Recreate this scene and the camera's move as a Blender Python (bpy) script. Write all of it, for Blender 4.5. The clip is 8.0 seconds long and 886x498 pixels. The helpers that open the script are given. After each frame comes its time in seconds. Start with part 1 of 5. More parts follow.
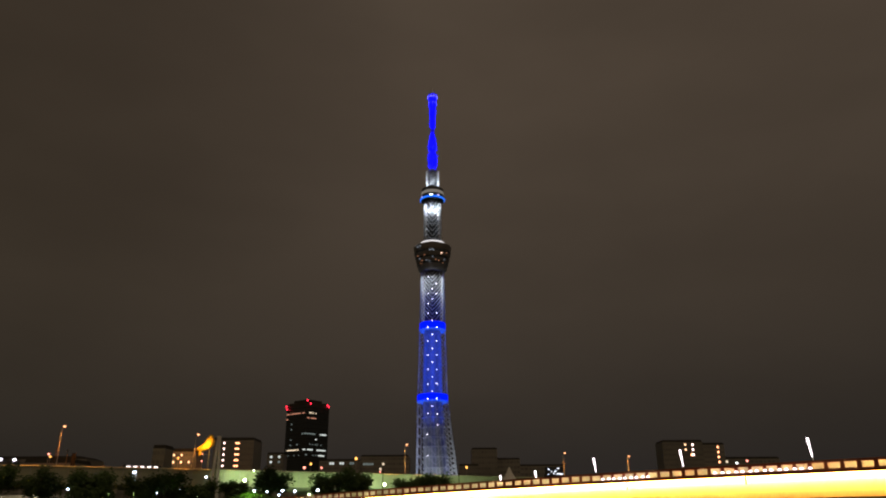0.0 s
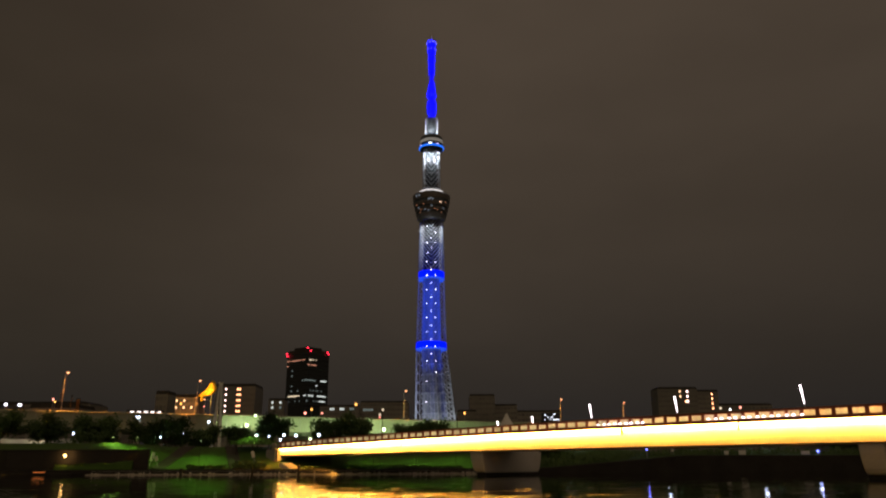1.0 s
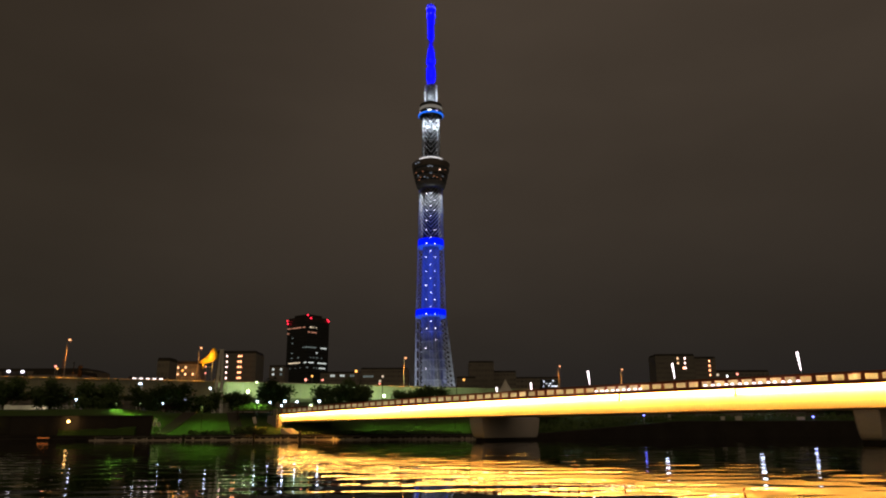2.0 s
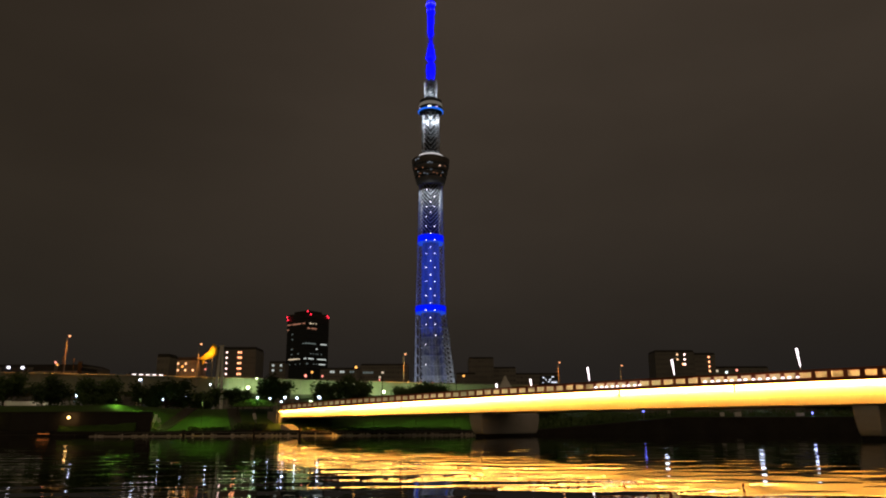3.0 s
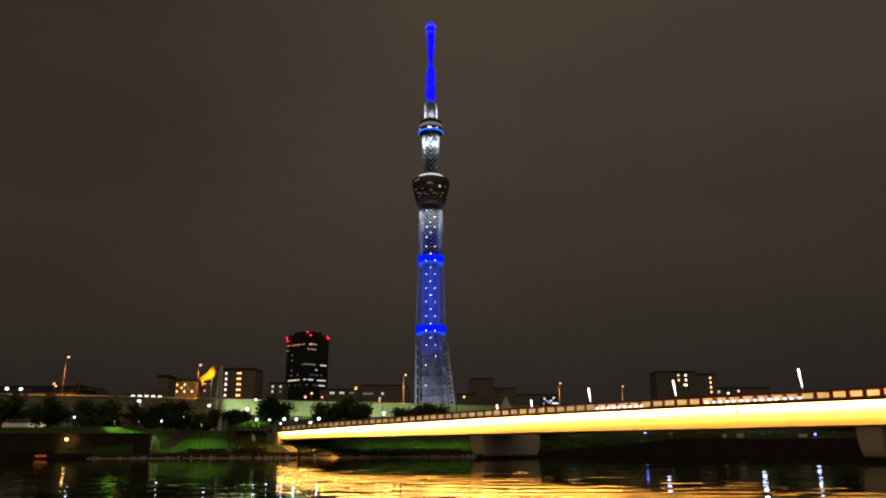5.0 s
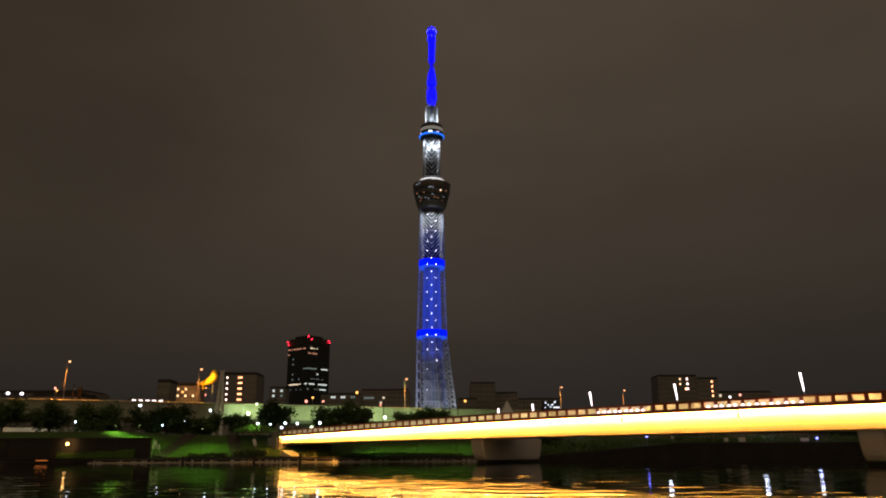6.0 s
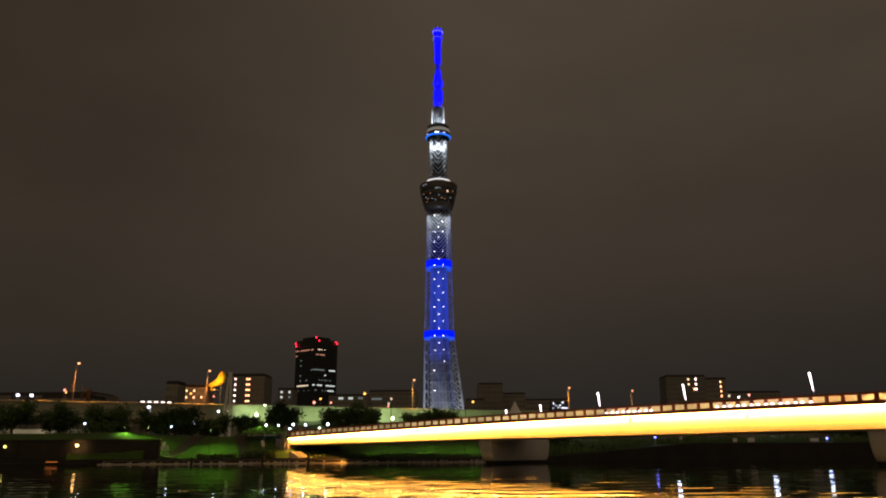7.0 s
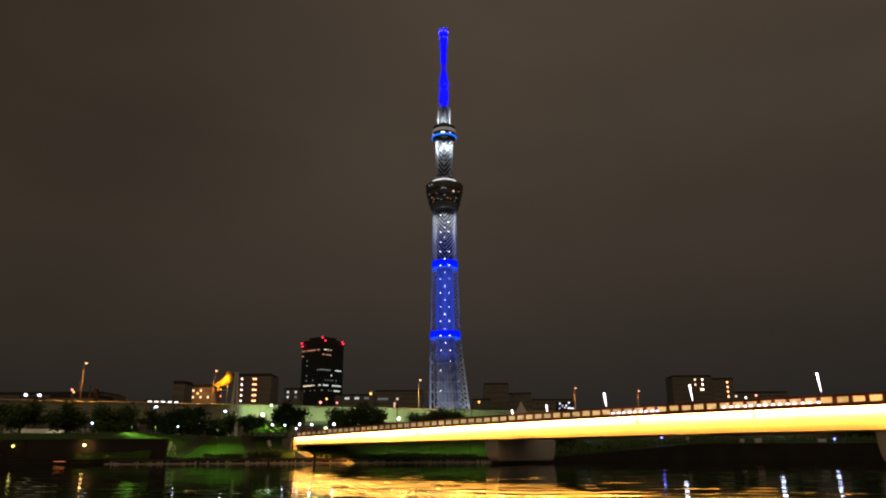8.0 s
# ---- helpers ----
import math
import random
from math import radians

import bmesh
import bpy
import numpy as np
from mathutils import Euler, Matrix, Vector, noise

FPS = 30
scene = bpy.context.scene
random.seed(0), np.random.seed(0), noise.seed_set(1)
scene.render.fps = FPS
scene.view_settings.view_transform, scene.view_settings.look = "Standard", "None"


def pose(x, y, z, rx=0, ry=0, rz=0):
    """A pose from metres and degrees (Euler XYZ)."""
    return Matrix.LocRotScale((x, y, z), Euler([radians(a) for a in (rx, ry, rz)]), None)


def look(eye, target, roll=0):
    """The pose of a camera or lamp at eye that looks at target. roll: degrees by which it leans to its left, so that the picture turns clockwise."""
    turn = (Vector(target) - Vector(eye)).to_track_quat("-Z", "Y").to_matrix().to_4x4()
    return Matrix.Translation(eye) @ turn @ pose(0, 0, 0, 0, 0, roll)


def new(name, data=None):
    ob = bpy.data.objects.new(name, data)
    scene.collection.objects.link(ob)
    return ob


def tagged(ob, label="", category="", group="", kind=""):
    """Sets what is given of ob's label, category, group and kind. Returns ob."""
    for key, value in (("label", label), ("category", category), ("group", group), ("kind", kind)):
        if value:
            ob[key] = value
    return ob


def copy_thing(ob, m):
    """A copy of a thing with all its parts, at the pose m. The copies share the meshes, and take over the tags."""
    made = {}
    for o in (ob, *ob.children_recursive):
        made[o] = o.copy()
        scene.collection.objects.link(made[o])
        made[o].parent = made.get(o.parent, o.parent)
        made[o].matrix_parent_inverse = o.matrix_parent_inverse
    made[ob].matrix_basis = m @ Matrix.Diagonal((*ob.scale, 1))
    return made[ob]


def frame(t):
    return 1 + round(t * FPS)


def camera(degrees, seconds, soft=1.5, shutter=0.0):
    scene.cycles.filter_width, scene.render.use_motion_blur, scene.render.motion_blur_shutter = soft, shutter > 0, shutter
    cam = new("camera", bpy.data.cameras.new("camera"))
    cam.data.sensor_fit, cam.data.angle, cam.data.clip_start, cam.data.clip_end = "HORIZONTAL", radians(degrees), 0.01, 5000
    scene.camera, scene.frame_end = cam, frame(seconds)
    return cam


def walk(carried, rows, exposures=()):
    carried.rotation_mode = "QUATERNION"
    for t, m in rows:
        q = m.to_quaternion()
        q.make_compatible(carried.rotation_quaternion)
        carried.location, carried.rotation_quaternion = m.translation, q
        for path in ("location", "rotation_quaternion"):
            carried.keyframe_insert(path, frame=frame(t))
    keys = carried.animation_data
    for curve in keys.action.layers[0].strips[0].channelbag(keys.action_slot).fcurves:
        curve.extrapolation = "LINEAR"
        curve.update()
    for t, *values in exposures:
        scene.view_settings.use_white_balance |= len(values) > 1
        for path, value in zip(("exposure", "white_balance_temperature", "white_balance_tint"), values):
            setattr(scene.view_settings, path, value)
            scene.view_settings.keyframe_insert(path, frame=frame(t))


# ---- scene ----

# ---- camera ----
EYE = (0.0, 0.0, 1.5)
cam = camera(61.5, 8.0, soft=2.0, shutter=0.5)


def aim(yaw, pitch, roll):
    """The standing camera, turned by yaw to its left and pitched up, in degrees."""
    a, b = radians(yaw), radians(pitch)
    way = Vector((-math.sin(a) * math.cos(b), math.cos(a) * math.cos(b), math.sin(b)))
    return look(EYE, Vector(EYE) + way * 100, roll)


TURNS = (
    (0, 0.125, 20.086, -0.315), (0.5, 0.057, 18.880, -0.260), (1, 0.055, 16.168, -0.199),
    (1.5, 0.031, 14.384, -0.213), (3, 0.008, 13.404, -0.206), (3.5, 0.000, 13.731, -0.220),
    (4, 0.014, 14.219, -0.252), (4.5, 0.013, 14.660, -0.250), (6, 0.091, 15.279, -0.299),
    (6.5, 0.408, 15.337, -0.387), (7, 0.651, 15.347, -0.397), (7.5, 0.931, 15.363, -0.355),
    (8, 1.127, 15.358, -0.305),
)
walk(cam, [(t, aim(a, b, c)) for t, a, b, c in TURNS],
     ((0, 0.52), (0.5, 0.52), (1, 0.50), (1.5, 0.42), (3, 0.04), (3.5, 0.0), (4, 0.06), (4.5, 0.17), (4.7, 0.24), (5.8, 0.50), (6, 0.50), (6.5, 0.48), (8, 0.46)))

# ---- night sky ----
world = bpy.data.worlds.new("night_sky")
scene.world = world
world.use_nodes = True
wn = world.node_tree
wn.nodes.clear()


def node(tree, kind, **inputs):
    n = tree.nodes.new(kind)
    for key, value in inputs.items():
        n.inputs[key.replace("_", " ")].default_value = value
    return n


def ramp(tree, fac, stops):
    r = tree.nodes.new("ShaderNodeValToRGB")
    el = r.color_ramp.elements
    while len(el) < len(stops):
        el.new(0.5)
    for e, (p, c) in zip(el, stops):
        e.position, e.color = p, (*c, 1)
    tree.links.new(fac, r.inputs["Fac"])
    return r.outputs["Color"]


co = wn.nodes.new("ShaderNodeTexCoord")
sep = wn.nodes.new("ShaderNodeSeparateXYZ")
wn.links.new(co.outputs["Generated"], sep.inputs[0])
glow = ramp(wn, sep.outputs["Z"], ((0.0, (0.0150, 0.0137, 0.0120)), (0.06, (0.0156, 0.0132, 0.0109)), (0.13, (0.0204, 0.0164, 0.0122)),
                                   (0.28, (0.0305, 0.0233, 0.0162)), (0.55, (0.0455, 0.0338, 0.0230)), (0.9, (0.049, 0.037, 0.025))))


def product(a, b):
    m = wn.nodes.new("ShaderNodeMix")
    m.data_type, m.blend_type = "RGBA", "MULTIPLY"
    m.inputs[0].default_value = 1.0
    wn.links.new(a, m.inputs[6])
    wn.links.new(b, m.inputs[7])
    return m.outputs[2]


def remap(value, lo, hi):
    m = wn.nodes.new("ShaderNodeMapRange")
    m.interpolation_type = "SMOOTHSTEP"
    m.inputs[1].default_value, m.inputs[2].default_value = lo, hi
    wn.links.new(value, m.inputs[0])
    return m.outputs[0]


# low urban cloud: softly mottled, duller away from the towers
clouds = node(wn, "ShaderNodeTexNoise", Scale=1.7, Detail=4.0, Roughness=0.5)
cmap = node(wn, "ShaderNodeMapping", Scale=(1.0, 1.0, 2.4))
wn.links.new(co.outputs["Generated"], cmap.inputs["Vector"])
wn.links.new(cmap.outputs[0], clouds.inputs["Vector"])
shade = ramp(wn, clouds.outputs["Fac"], ((0.32, (0.84, 0.84, 0.84)), (0.68, (1.14, 1.14, 1.14))))
aside = ramp(wn, remap(sep.outputs["X"], -0.62, -0.05), ((0.0, (0.97, 0.955, 0.93)), (1.0, (1.05, 1.04, 1.08))))
high = wn.nodes.new("ShaderNodeMath")
high.operation = "MULTIPLY"
wn.links.new(remap(sep.outputs["X"], 0.0, -0.42), high.inputs[0])
wn.links.new(remap(sep.outputs["Z"], 0.10, 0.55), high.inputs[1])
aside = product(aside, ramp(wn, high.outputs[0], ((0.0, (1.0, 1.0, 1.0)), (1.0, (0.58, 0.58, 0.59)))))
aside = product(aside, ramp(wn, remap(sep.outputs["X"], 0.08, 0.50), ((0.0, (1.06, 1.06, 1.07)), (1.0, (0.92, 0.92, 0.93)))))
# out-of-view sky behind the camera raised fivefold as fill for facing surfaces
back_fill = ramp(wn, remap(sep.outputs["Y"], 0.25, -0.9), ((0.0, (1.0, 1.0, 1.0)), (1.0, (5.0, 4.6, 3.8))))
sky = product(product(glow, shade), product(aside, back_fill))
bg = wn.nodes.new("ShaderNodeBackground")
bg.inputs["Strength"].default_value = 1.0
out = wn.nodes.new("ShaderNodeOutputWorld")
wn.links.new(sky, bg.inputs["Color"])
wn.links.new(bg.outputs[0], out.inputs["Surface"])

# ---- strengths of the place's lights and of the added parapet fill ----
GIRDER_WATTS = 3300.0
PARAPET_FILL_WATTS = 420.0
BLUE_CORE_WATTS = 1.35e4
BLUE_MAST_WATTS = 5.5e4
WHITE_FLOOD_WATTS = 2.6e4


# ---- materials ----
def material(name, dark, light, scale=1.0, rough=0.7, metal=0.0, bump=0.2, vary=0.0, spec=0.5):
    """Two tones mixed by coarse stains and fine grain in metres, with relief; vary: difference from object to object."""
    m = bpy.data.materials.new(name)
    m.use_nodes = True
    t = m.node_tree
    b = t.nodes["Principled BSDF"]
    tc = t.nodes.new("ShaderNodeTexCoord")
    big = node(t, "ShaderNodeTexNoise", Scale=0.35 * scale, Detail=4.0)
    fine = node(t, "ShaderNodeTexNoise", Scale=6.0 * scale, Detail=6.0, Roughness=0.65)
    for n in (big, fine):
        t.links.new(tc.outputs["Object"], n.inputs["Vector"])
    add = t.nodes.new("ShaderNodeMath")
    add.operation = "ADD"
    t.links.new(big.outputs["Fac"], add.inputs[0])
    t.links.new(fine.outputs["Fac"], add.inputs[1])
    half = t.nodes.new("ShaderNodeMath")
    half.operation = "MULTIPLY_ADD"
    half.inputs[1].default_value = 0.5
    half.inputs[2].default_value = -vary / 2
    t.links.new(add.outputs[0], half.inputs[0])
    fac = half.outputs[0]
    if vary:
        info = t.nodes.new("ShaderNodeObjectInfo")
        more = t.nodes.new("ShaderNodeMath")
        more.operation = "MULTIPLY_ADD"
        more.inputs[1].default_value = vary
        t.links.new(info.outputs["Random"], more.inputs[0])
        t.links.new(fac, more.inputs[2])
        fac = more.outputs[0]
    t.links.new(ramp(t, fac, ((0.3, dark), (0.7, light))), b.inputs["Base Color"])
    b.inputs["Roughness"].default_value = rough
    b.inputs["Metallic"].default_value = metal
    b.inputs["Specular IOR Level"].default_value = spec
    if bump:
        bp = node(t, "ShaderNodeBump", Strength=bump, Distance=0.03)
        t.links.new(fine.outputs["Fac"], bp.inputs["Height"])
        t.links.new(bp.outputs[0], b.inputs["Normal"])
    return m


def lamp_material(name, colour, strength):
    m = bpy.data.materials.new(name)
    m.use_nodes = True
    t = m.node_tree
    t.nodes.clear()
    e = t.nodes.new("ShaderNodeEmission")
    e.inputs["Color"].default_value = (*colour, 1)
    e.inputs["Strength"].default_value = strength
    o = t.nodes.new("ShaderNodeOutputMaterial")
    t.links.new(e.outputs[0], o.inputs["Surface"])
    return m


def water_material():
    m = bpy.data.materials.new("river_water")
    m.use_nodes = True
    t = m.node_tree
    b = t.nodes["Principled BSDF"]
    b.inputs["Base Color"].default_value = (0.006, 0.008, 0.006, 1)
    b.inputs["Roughness"].default_value = 0.005
    b.inputs["IOR"].default_value = 1.33
    b.inputs["Specular IOR Level"].default_value = 0.5
    tc = t.nodes.new("ShaderNodeTexCoord")
    heights = []
    for scale, stretch, amount in ((0.9, (0.85, 1.0, 1.0), 0.10), (2.0, (0.9, 1.0, 1.0), 0.07)):
        mp = node(t, "ShaderNodeMapping", Scale=stretch, Rotation=(0, 0, 0.25 * scale))
        n = node(t, "ShaderNodeTexNoise", Scale=scale, Detail=0.3, Roughness=0.3)
        t.links.new(tc.outputs["Object"], mp.inputs["Vector"])
        t.links.new(mp.outputs[0], n.inputs["Vector"])
        k = t.nodes.new("ShaderNodeMath")
        k.operation = "MULTIPLY_ADD"
        k.inputs[1].default_value = amount
        t.links.new(n.outputs["Fac"], k.inputs[0])
        if heights:
            t.links.new(heights[-1], k.inputs[2])
        else:
            k.inputs[2].default_value = 0.0
        heights.append(k.outputs[0])
    bp = node(t, "ShaderNodeBump", Strength=1.0, Distance=0.026)
    t.links.new(heights[-1], bp.inputs["Height"])
    t.links.new(bp.outputs[0], b.inputs["Normal"])
    return m


def panel_material():
    """Milky infill sheet, lit from behind."""
    m = material("milky_panel", (0.62, 0.58, 0.50), (0.74, 0.70, 0.62), 2.0, 0.45, 0, 0.05, 0.25)
    t = m.node_tree
    b = t.nodes["Principled BSDF"]
    o = t.nodes["Material Output"]
    tr = t.nodes.new("ShaderNodeBsdfTranslucent")
    tr.inputs["Color"].default_value = (0.80, 0.74, 0.62, 1)
    mx = t.nodes.new("ShaderNodeMixShader")
    mx.inputs[0].default_value = 0.6
    t.links.new(b.outputs[0], mx.inputs[1])
    t.links.new(tr.outputs[0], mx.inputs[2])
    t.links.new(mx.outputs[0], o.inputs["Surface"])
    return m


WATER = water_material()
GRASS = material("lawn_grass", (0.026, 0.070, 0.006), (0.070, 0.145, 0.016), 1.5, 0.9, 0, 0.9)
EARTH = material("dark_earth", (0.035, 0.032, 0.026), (0.075, 0.068, 0.055), 0.5, 0.95, 0, 0.6)
CONCRETE = material("weathered_concrete", (0.22, 0.21, 0.19), (0.42, 0.40, 0.37), 0.8, 0.85, 0, 0.4, 0.1)
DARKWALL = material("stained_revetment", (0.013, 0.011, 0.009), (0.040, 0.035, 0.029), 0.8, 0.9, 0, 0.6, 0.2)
PALECONC = material("pale_concrete", (0.56, 0.53, 0.47), (0.72, 0.69, 0.62), 0.8, 0.8, 0, 0.3, 0.1)
STONE = material("quay_stone", (0.36, 0.33, 0.28), (0.80, 0.75, 0.66), 1.6, 0.85, 0, 0.6, 0.3)
BARRIER = material("pale_barrier", (0.22, 0.235, 0.18), (0.36, 0.38, 0.29), 0.6, 0.6, 0, 0.15, 0.12)
CREAM = material("cream_steel_paint", (0.60, 0.53, 0.40), (0.72, 0.65, 0.50), 0.7, 0.5, 0, 0.08)
# brown paint, reddened in colour to carry the glare from the lit girder
BROWNGLARE = material("brown_paint_with_glare", (0.27, 0.075, 0.032), (0.40, 0.115, 0.05), 1.5, 0.5, 0, 0.1)
STEEL = material("galvanised_steel", (0.26, 0.26, 0.25), (0.42, 0.42, 0.40), 2.0, 0.5, 0.5, 0.1)
TOWERSTEEL = material("white_tower_steel", (0.16, 0.17, 0.185), (0.22, 0.23, 0.25), 0.2, 0.45, 0.0, 0.0)
TOWERCORE = material("tower_core_concrete", (0.085, 0.09, 0.10), (0.13, 0.135, 0.145), 0.15, 0.7, 0.0, 0.0)
MASTSTEEL = material("grey_antenna_cladding", (0.030, 0.032, 0.04), (0.05, 0.052, 0.06), 0.2, 0.6, 0.0, 0.0, 0.0, 0.2)
# same core as TOWERCORE, darkened in colour as if no lamp reached it
SHADEDCORE = material("shaded_upper_core", (0.014, 0.014, 0.017), (0.026, 0.027, 0.031), 0.2, 0.7, 0.0, 0.0, 0.0, 0.1)
# near-black so strong lamps nearby leave deck roof and sign board dark
UNLITBLACK = material("unlit_black", (0.008, 0.008, 0.009), (0.018, 0.018, 0.019), 0.3, 0.8, 0.0, 0.0, 0.0, 0.1)
DECKCLAD = material("brown_grey_deck_cladding", (0.05, 0.042, 0.038), (0.13, 0.112, 0.10), 0.12, 0.4, 0.1, 0.0)
DARKCLAD = material("dark_cladding", (0.015, 0.019, 0.023), (0.032, 0.040, 0.046), 0.3, 0.35, 0.2, 0.05)
GLASS = material("dark_glazing", (0.10, 0.10, 0.10), (0.17, 0.168, 0.165), 0.4, 0.3, 0, 0.0, 0.3)
DARKGLASS = material("black_glazing", (0.012, 0.014, 0.016), (0.035, 0.038, 0.040), 0.4, 0.15, 0, 0.0, 0.3)
ROOFING = material("tarred_roof", (0.030, 0.029, 0.028), (0.060, 0.058, 0.055), 0.5, 0.95, 0, 0.2, 0.0, 0.05)
FACADE = material("grey_facade", (0.17, 0.165, 0.155), (0.26, 0.25, 0.235), 0.3, 0.8, 0, 0.2, 0.3)
BARK = material("tree_bark", (0.03, 0.022, 0.015), (0.075, 0.055, 0.04), 4.0, 0.95, 0, 0.8)
LEAF = material("tree_leaves", (0.036, 0.070, 0.016), (0.080, 0.145, 0.038), 1.0, 0.75, 0, 0.3, 0.2)
VINE = material("creeper_leaves", (0.06, 0.13, 0.02), (0.12, 0.24, 0.05), 1.5, 0.8, 0, 0.3)
PANEL = panel_material()
WOOD = material("wet_timber", (0.02, 0.016, 0.012), (0.05, 0.04, 0.03), 3.0, 0.8, 0, 0.6)
WHITEPAINT = material("white_paint", (0.62, 0.62, 0.60), (0.80, 0.80, 0.77), 2.0, 0.5, 0, 0.1)
TILE = material("canopy_roof", (0.08, 0.17, 0.03), (0.15, 0.28, 0.06), 2.0, 0.7, 0, 0.4)
YELLOW = material("yellow_sign_paint", (0.62, 0.40, 0.03), (0.78, 0.52, 0.05), 1.0, 0.5, 0, 0.05)

SODIUM = lamp_material("sodium_lamp", (1.0, 0.40, 0.17), 2.6)
COOL = lamp_material("cool_white_lamp", (0.62, 0.72, 1.0), 10.0)
MERCURY = lamp_material("mercury_lamp", (0.80, 1.0, 0.58), 7.0)
WARM = lamp_material("warm_lamp", (1.0, 0.55, 0.17), 7.0)
POSTLIGHT = lamp_material("post_light", (1.0, 0.84, 0.90), 4.0)
FOOT = lamp_material("foot_light", (1.0, 0.86, 0.95), 3.2)
REDLAMP = lamp_material("aviation_lamp", (1.0, 0.02, 0.05), 3.0)
WINWARM = lamp_material("lit_window_warm", (1.0, 0.80, 0.55), 0.72)
LINELIGHT = lamp_material("warm_line_light", (1.0, 0.60, 0.14), 19.0)
WINHOUSE = lamp_material("lit_window_amber", (1.0, 0.58, 0.30), 1.9)
WINCOOL = lamp_material("lit_window_cool", (0.88, 0.96, 0.90), 0.6)
WINDIM = lamp_material("lit_window_dim", (0.70, 0.85, 0.80), 0.14)
SPARK = lamp_material("tower_sparkle", (0.96, 0.88, 1.0), 5.0)
RINGBLUE = lamp_material("blue_ring_light", (0.0, 0.008, 1.0), 0.95)
RINGWHITE = lamp_material("white_gallery_glint", (0.86, 0.93, 1.0), 3.0)
GALLERY = lamp_material("gallery_band_light", (0.02, 0.16, 0.9), 0.9)
DECKWIN = lamp_material("deck_window_light", (0.75, 0.85, 1.0), 0.22)
MASTRING = lamp_material("mast_ring_light", (0.62, 0.52, 1.0), 1.3)
RINGRIM = lamp_material("blue_rim_light", (0.02, 0.10, 1.0), 0.7)
RIM = lamp_material("deck_rim_light", (0.90, 0.84, 0.84), 0.8)
GLAZING = lamp_material("gallery_glazing_light", (0.80, 0.72, 0.62), 0.16)


# ---- building helpers ----
def part(name, bm, mat, parent=None, label="", smooth=False):
    me = bpy.data.meshes.new(name)
    if smooth:
        for f in bm.faces:
            f.smooth = True
    bm.to_mesh(me)
    bm.free()
    me.materials.append(mat)
    ob = new(name, me)
    ob.parent = parent
    if label:
        ob["label"] = label
    return ob


def piece(name, mesh, parent, m):
    """Another object on a shared mesh."""
    ob = new(name, mesh)
    ob.parent = parent
    ob.matrix_basis = m
    return ob


def thing(name, label, category, at=(0, 0, 0), turn=0.0, group="", kind=""):
    ob = new(name)
    ob.matrix_basis = pose(*at, 0, 0, turn)
    return tagged(ob, label, category, group, kind)


def box(bm, x0, x1, y0, y1, z0, z1, bevel=0.0):
    v = [bm.verts.new((x, y, z)) for z in (z0, z1) for y in (y0, y1) for x in (x0, x1)]
    fs = [bm.faces.new([v[i] for i in q]) for q in ((0, 2, 3, 1), (4, 5, 7, 6), (0, 1, 5, 4), (2, 6, 7, 3), (0, 4, 6, 2), (1, 3, 7, 5))]
    if bevel:
        es = list({e for f in fs for e in f.edges})
        bmesh.ops.bevel(bm, geom=es, offset=bevel, segments=1, affect="EDGES")
    return bm


def boxed(x0, x1, y0, y1, z0, z1, bevel=0.0):
    return box(bmesh.new(), x0, x1, y0, y1, z0, z1, bevel)


def lathe(bm, profile, n=32, cx=0.0, cy=0.0, caps=True):
    rings = []
    for r, z in profile:
        rings.append([bm.verts.new((cx + r * math.cos(2 * math.pi * i / n), cy + r * math.sin(2 * math.pi * i / n), z)) for i in range(n)])
    for a, b in zip(rings, rings[1:]):
        for i in range(n):
            j = (i + 1) % n
            bm.faces.new((a[i], a[j], b[j], b[i]))
    if caps:
        bm.faces.new(rings[0][::-1])
        bm.faces.new(rings[-1])
    return bm


def beam(bm, a, b, w, w2=None, n=4):
    """A bar from a to b, w wide at a and w2 at b."""
    a, b = Vector(a), Vector(b)
    w2 = w if w2 is None else w2
    q = (b - a).to_track_quat("Z", "Y").to_matrix()
    ra, rb = [], []
    for i in range(n):
        c = 2 * math.pi * (i + 0.5) / n
        d = q @ Vector((math.cos(c), math.sin(c), 0))
        ra.append(bm.verts.new(a + d * w / 2))
        rb.append(bm.verts.new(b + d * w2 / 2))
    for i in range(n):
        j = (i + 1) % n
        bm.faces.new((ra[i], ra[j], rb[j], rb[i]))
    bm.faces.new(ra[::-1])
    bm.faces.new(rb)
    return bm


def ball(bm, c, r, sub=2, flat=1.0):
    made = bmesh.ops.create_icosphere(bm, subdivisions=sub, radius=r)
    for v in made["verts"]:
        v.co = Vector((v.co.x, v.co.y, v.co.z * flat)) + Vector(c)
    return bm


def sweep(bm, rails):
    """A skin over rows of points, open or closed in themselves."""
    rows = [[bm.verts.new(p) for p in row] for row in rails]
    for a, b in zip(rows, rows[1:]):
        for i in range(len(a)):
            j = (i + 1) % len(a)
            bm.faces.new((a[i], a[j], b[j], b[i]))
    bm.faces.new(rows[0][::-1])
    bm.faces.new(rows[-1])
    bmesh.ops.recalc_face_normals(bm, faces=bm.faces[:])
    return bm


def area(name, at, target, sx, sy, watts, colour, roll=0.0):
    d = bpy.data.lights.new(name, "AREA")
    d.shape, d.size, d.size_y, d.energy, d.color = "RECTANGLE", sx, sy, watts, colour
    ob = new(name, d)
    ob.matrix_basis = look(at, target, roll)
    return ob


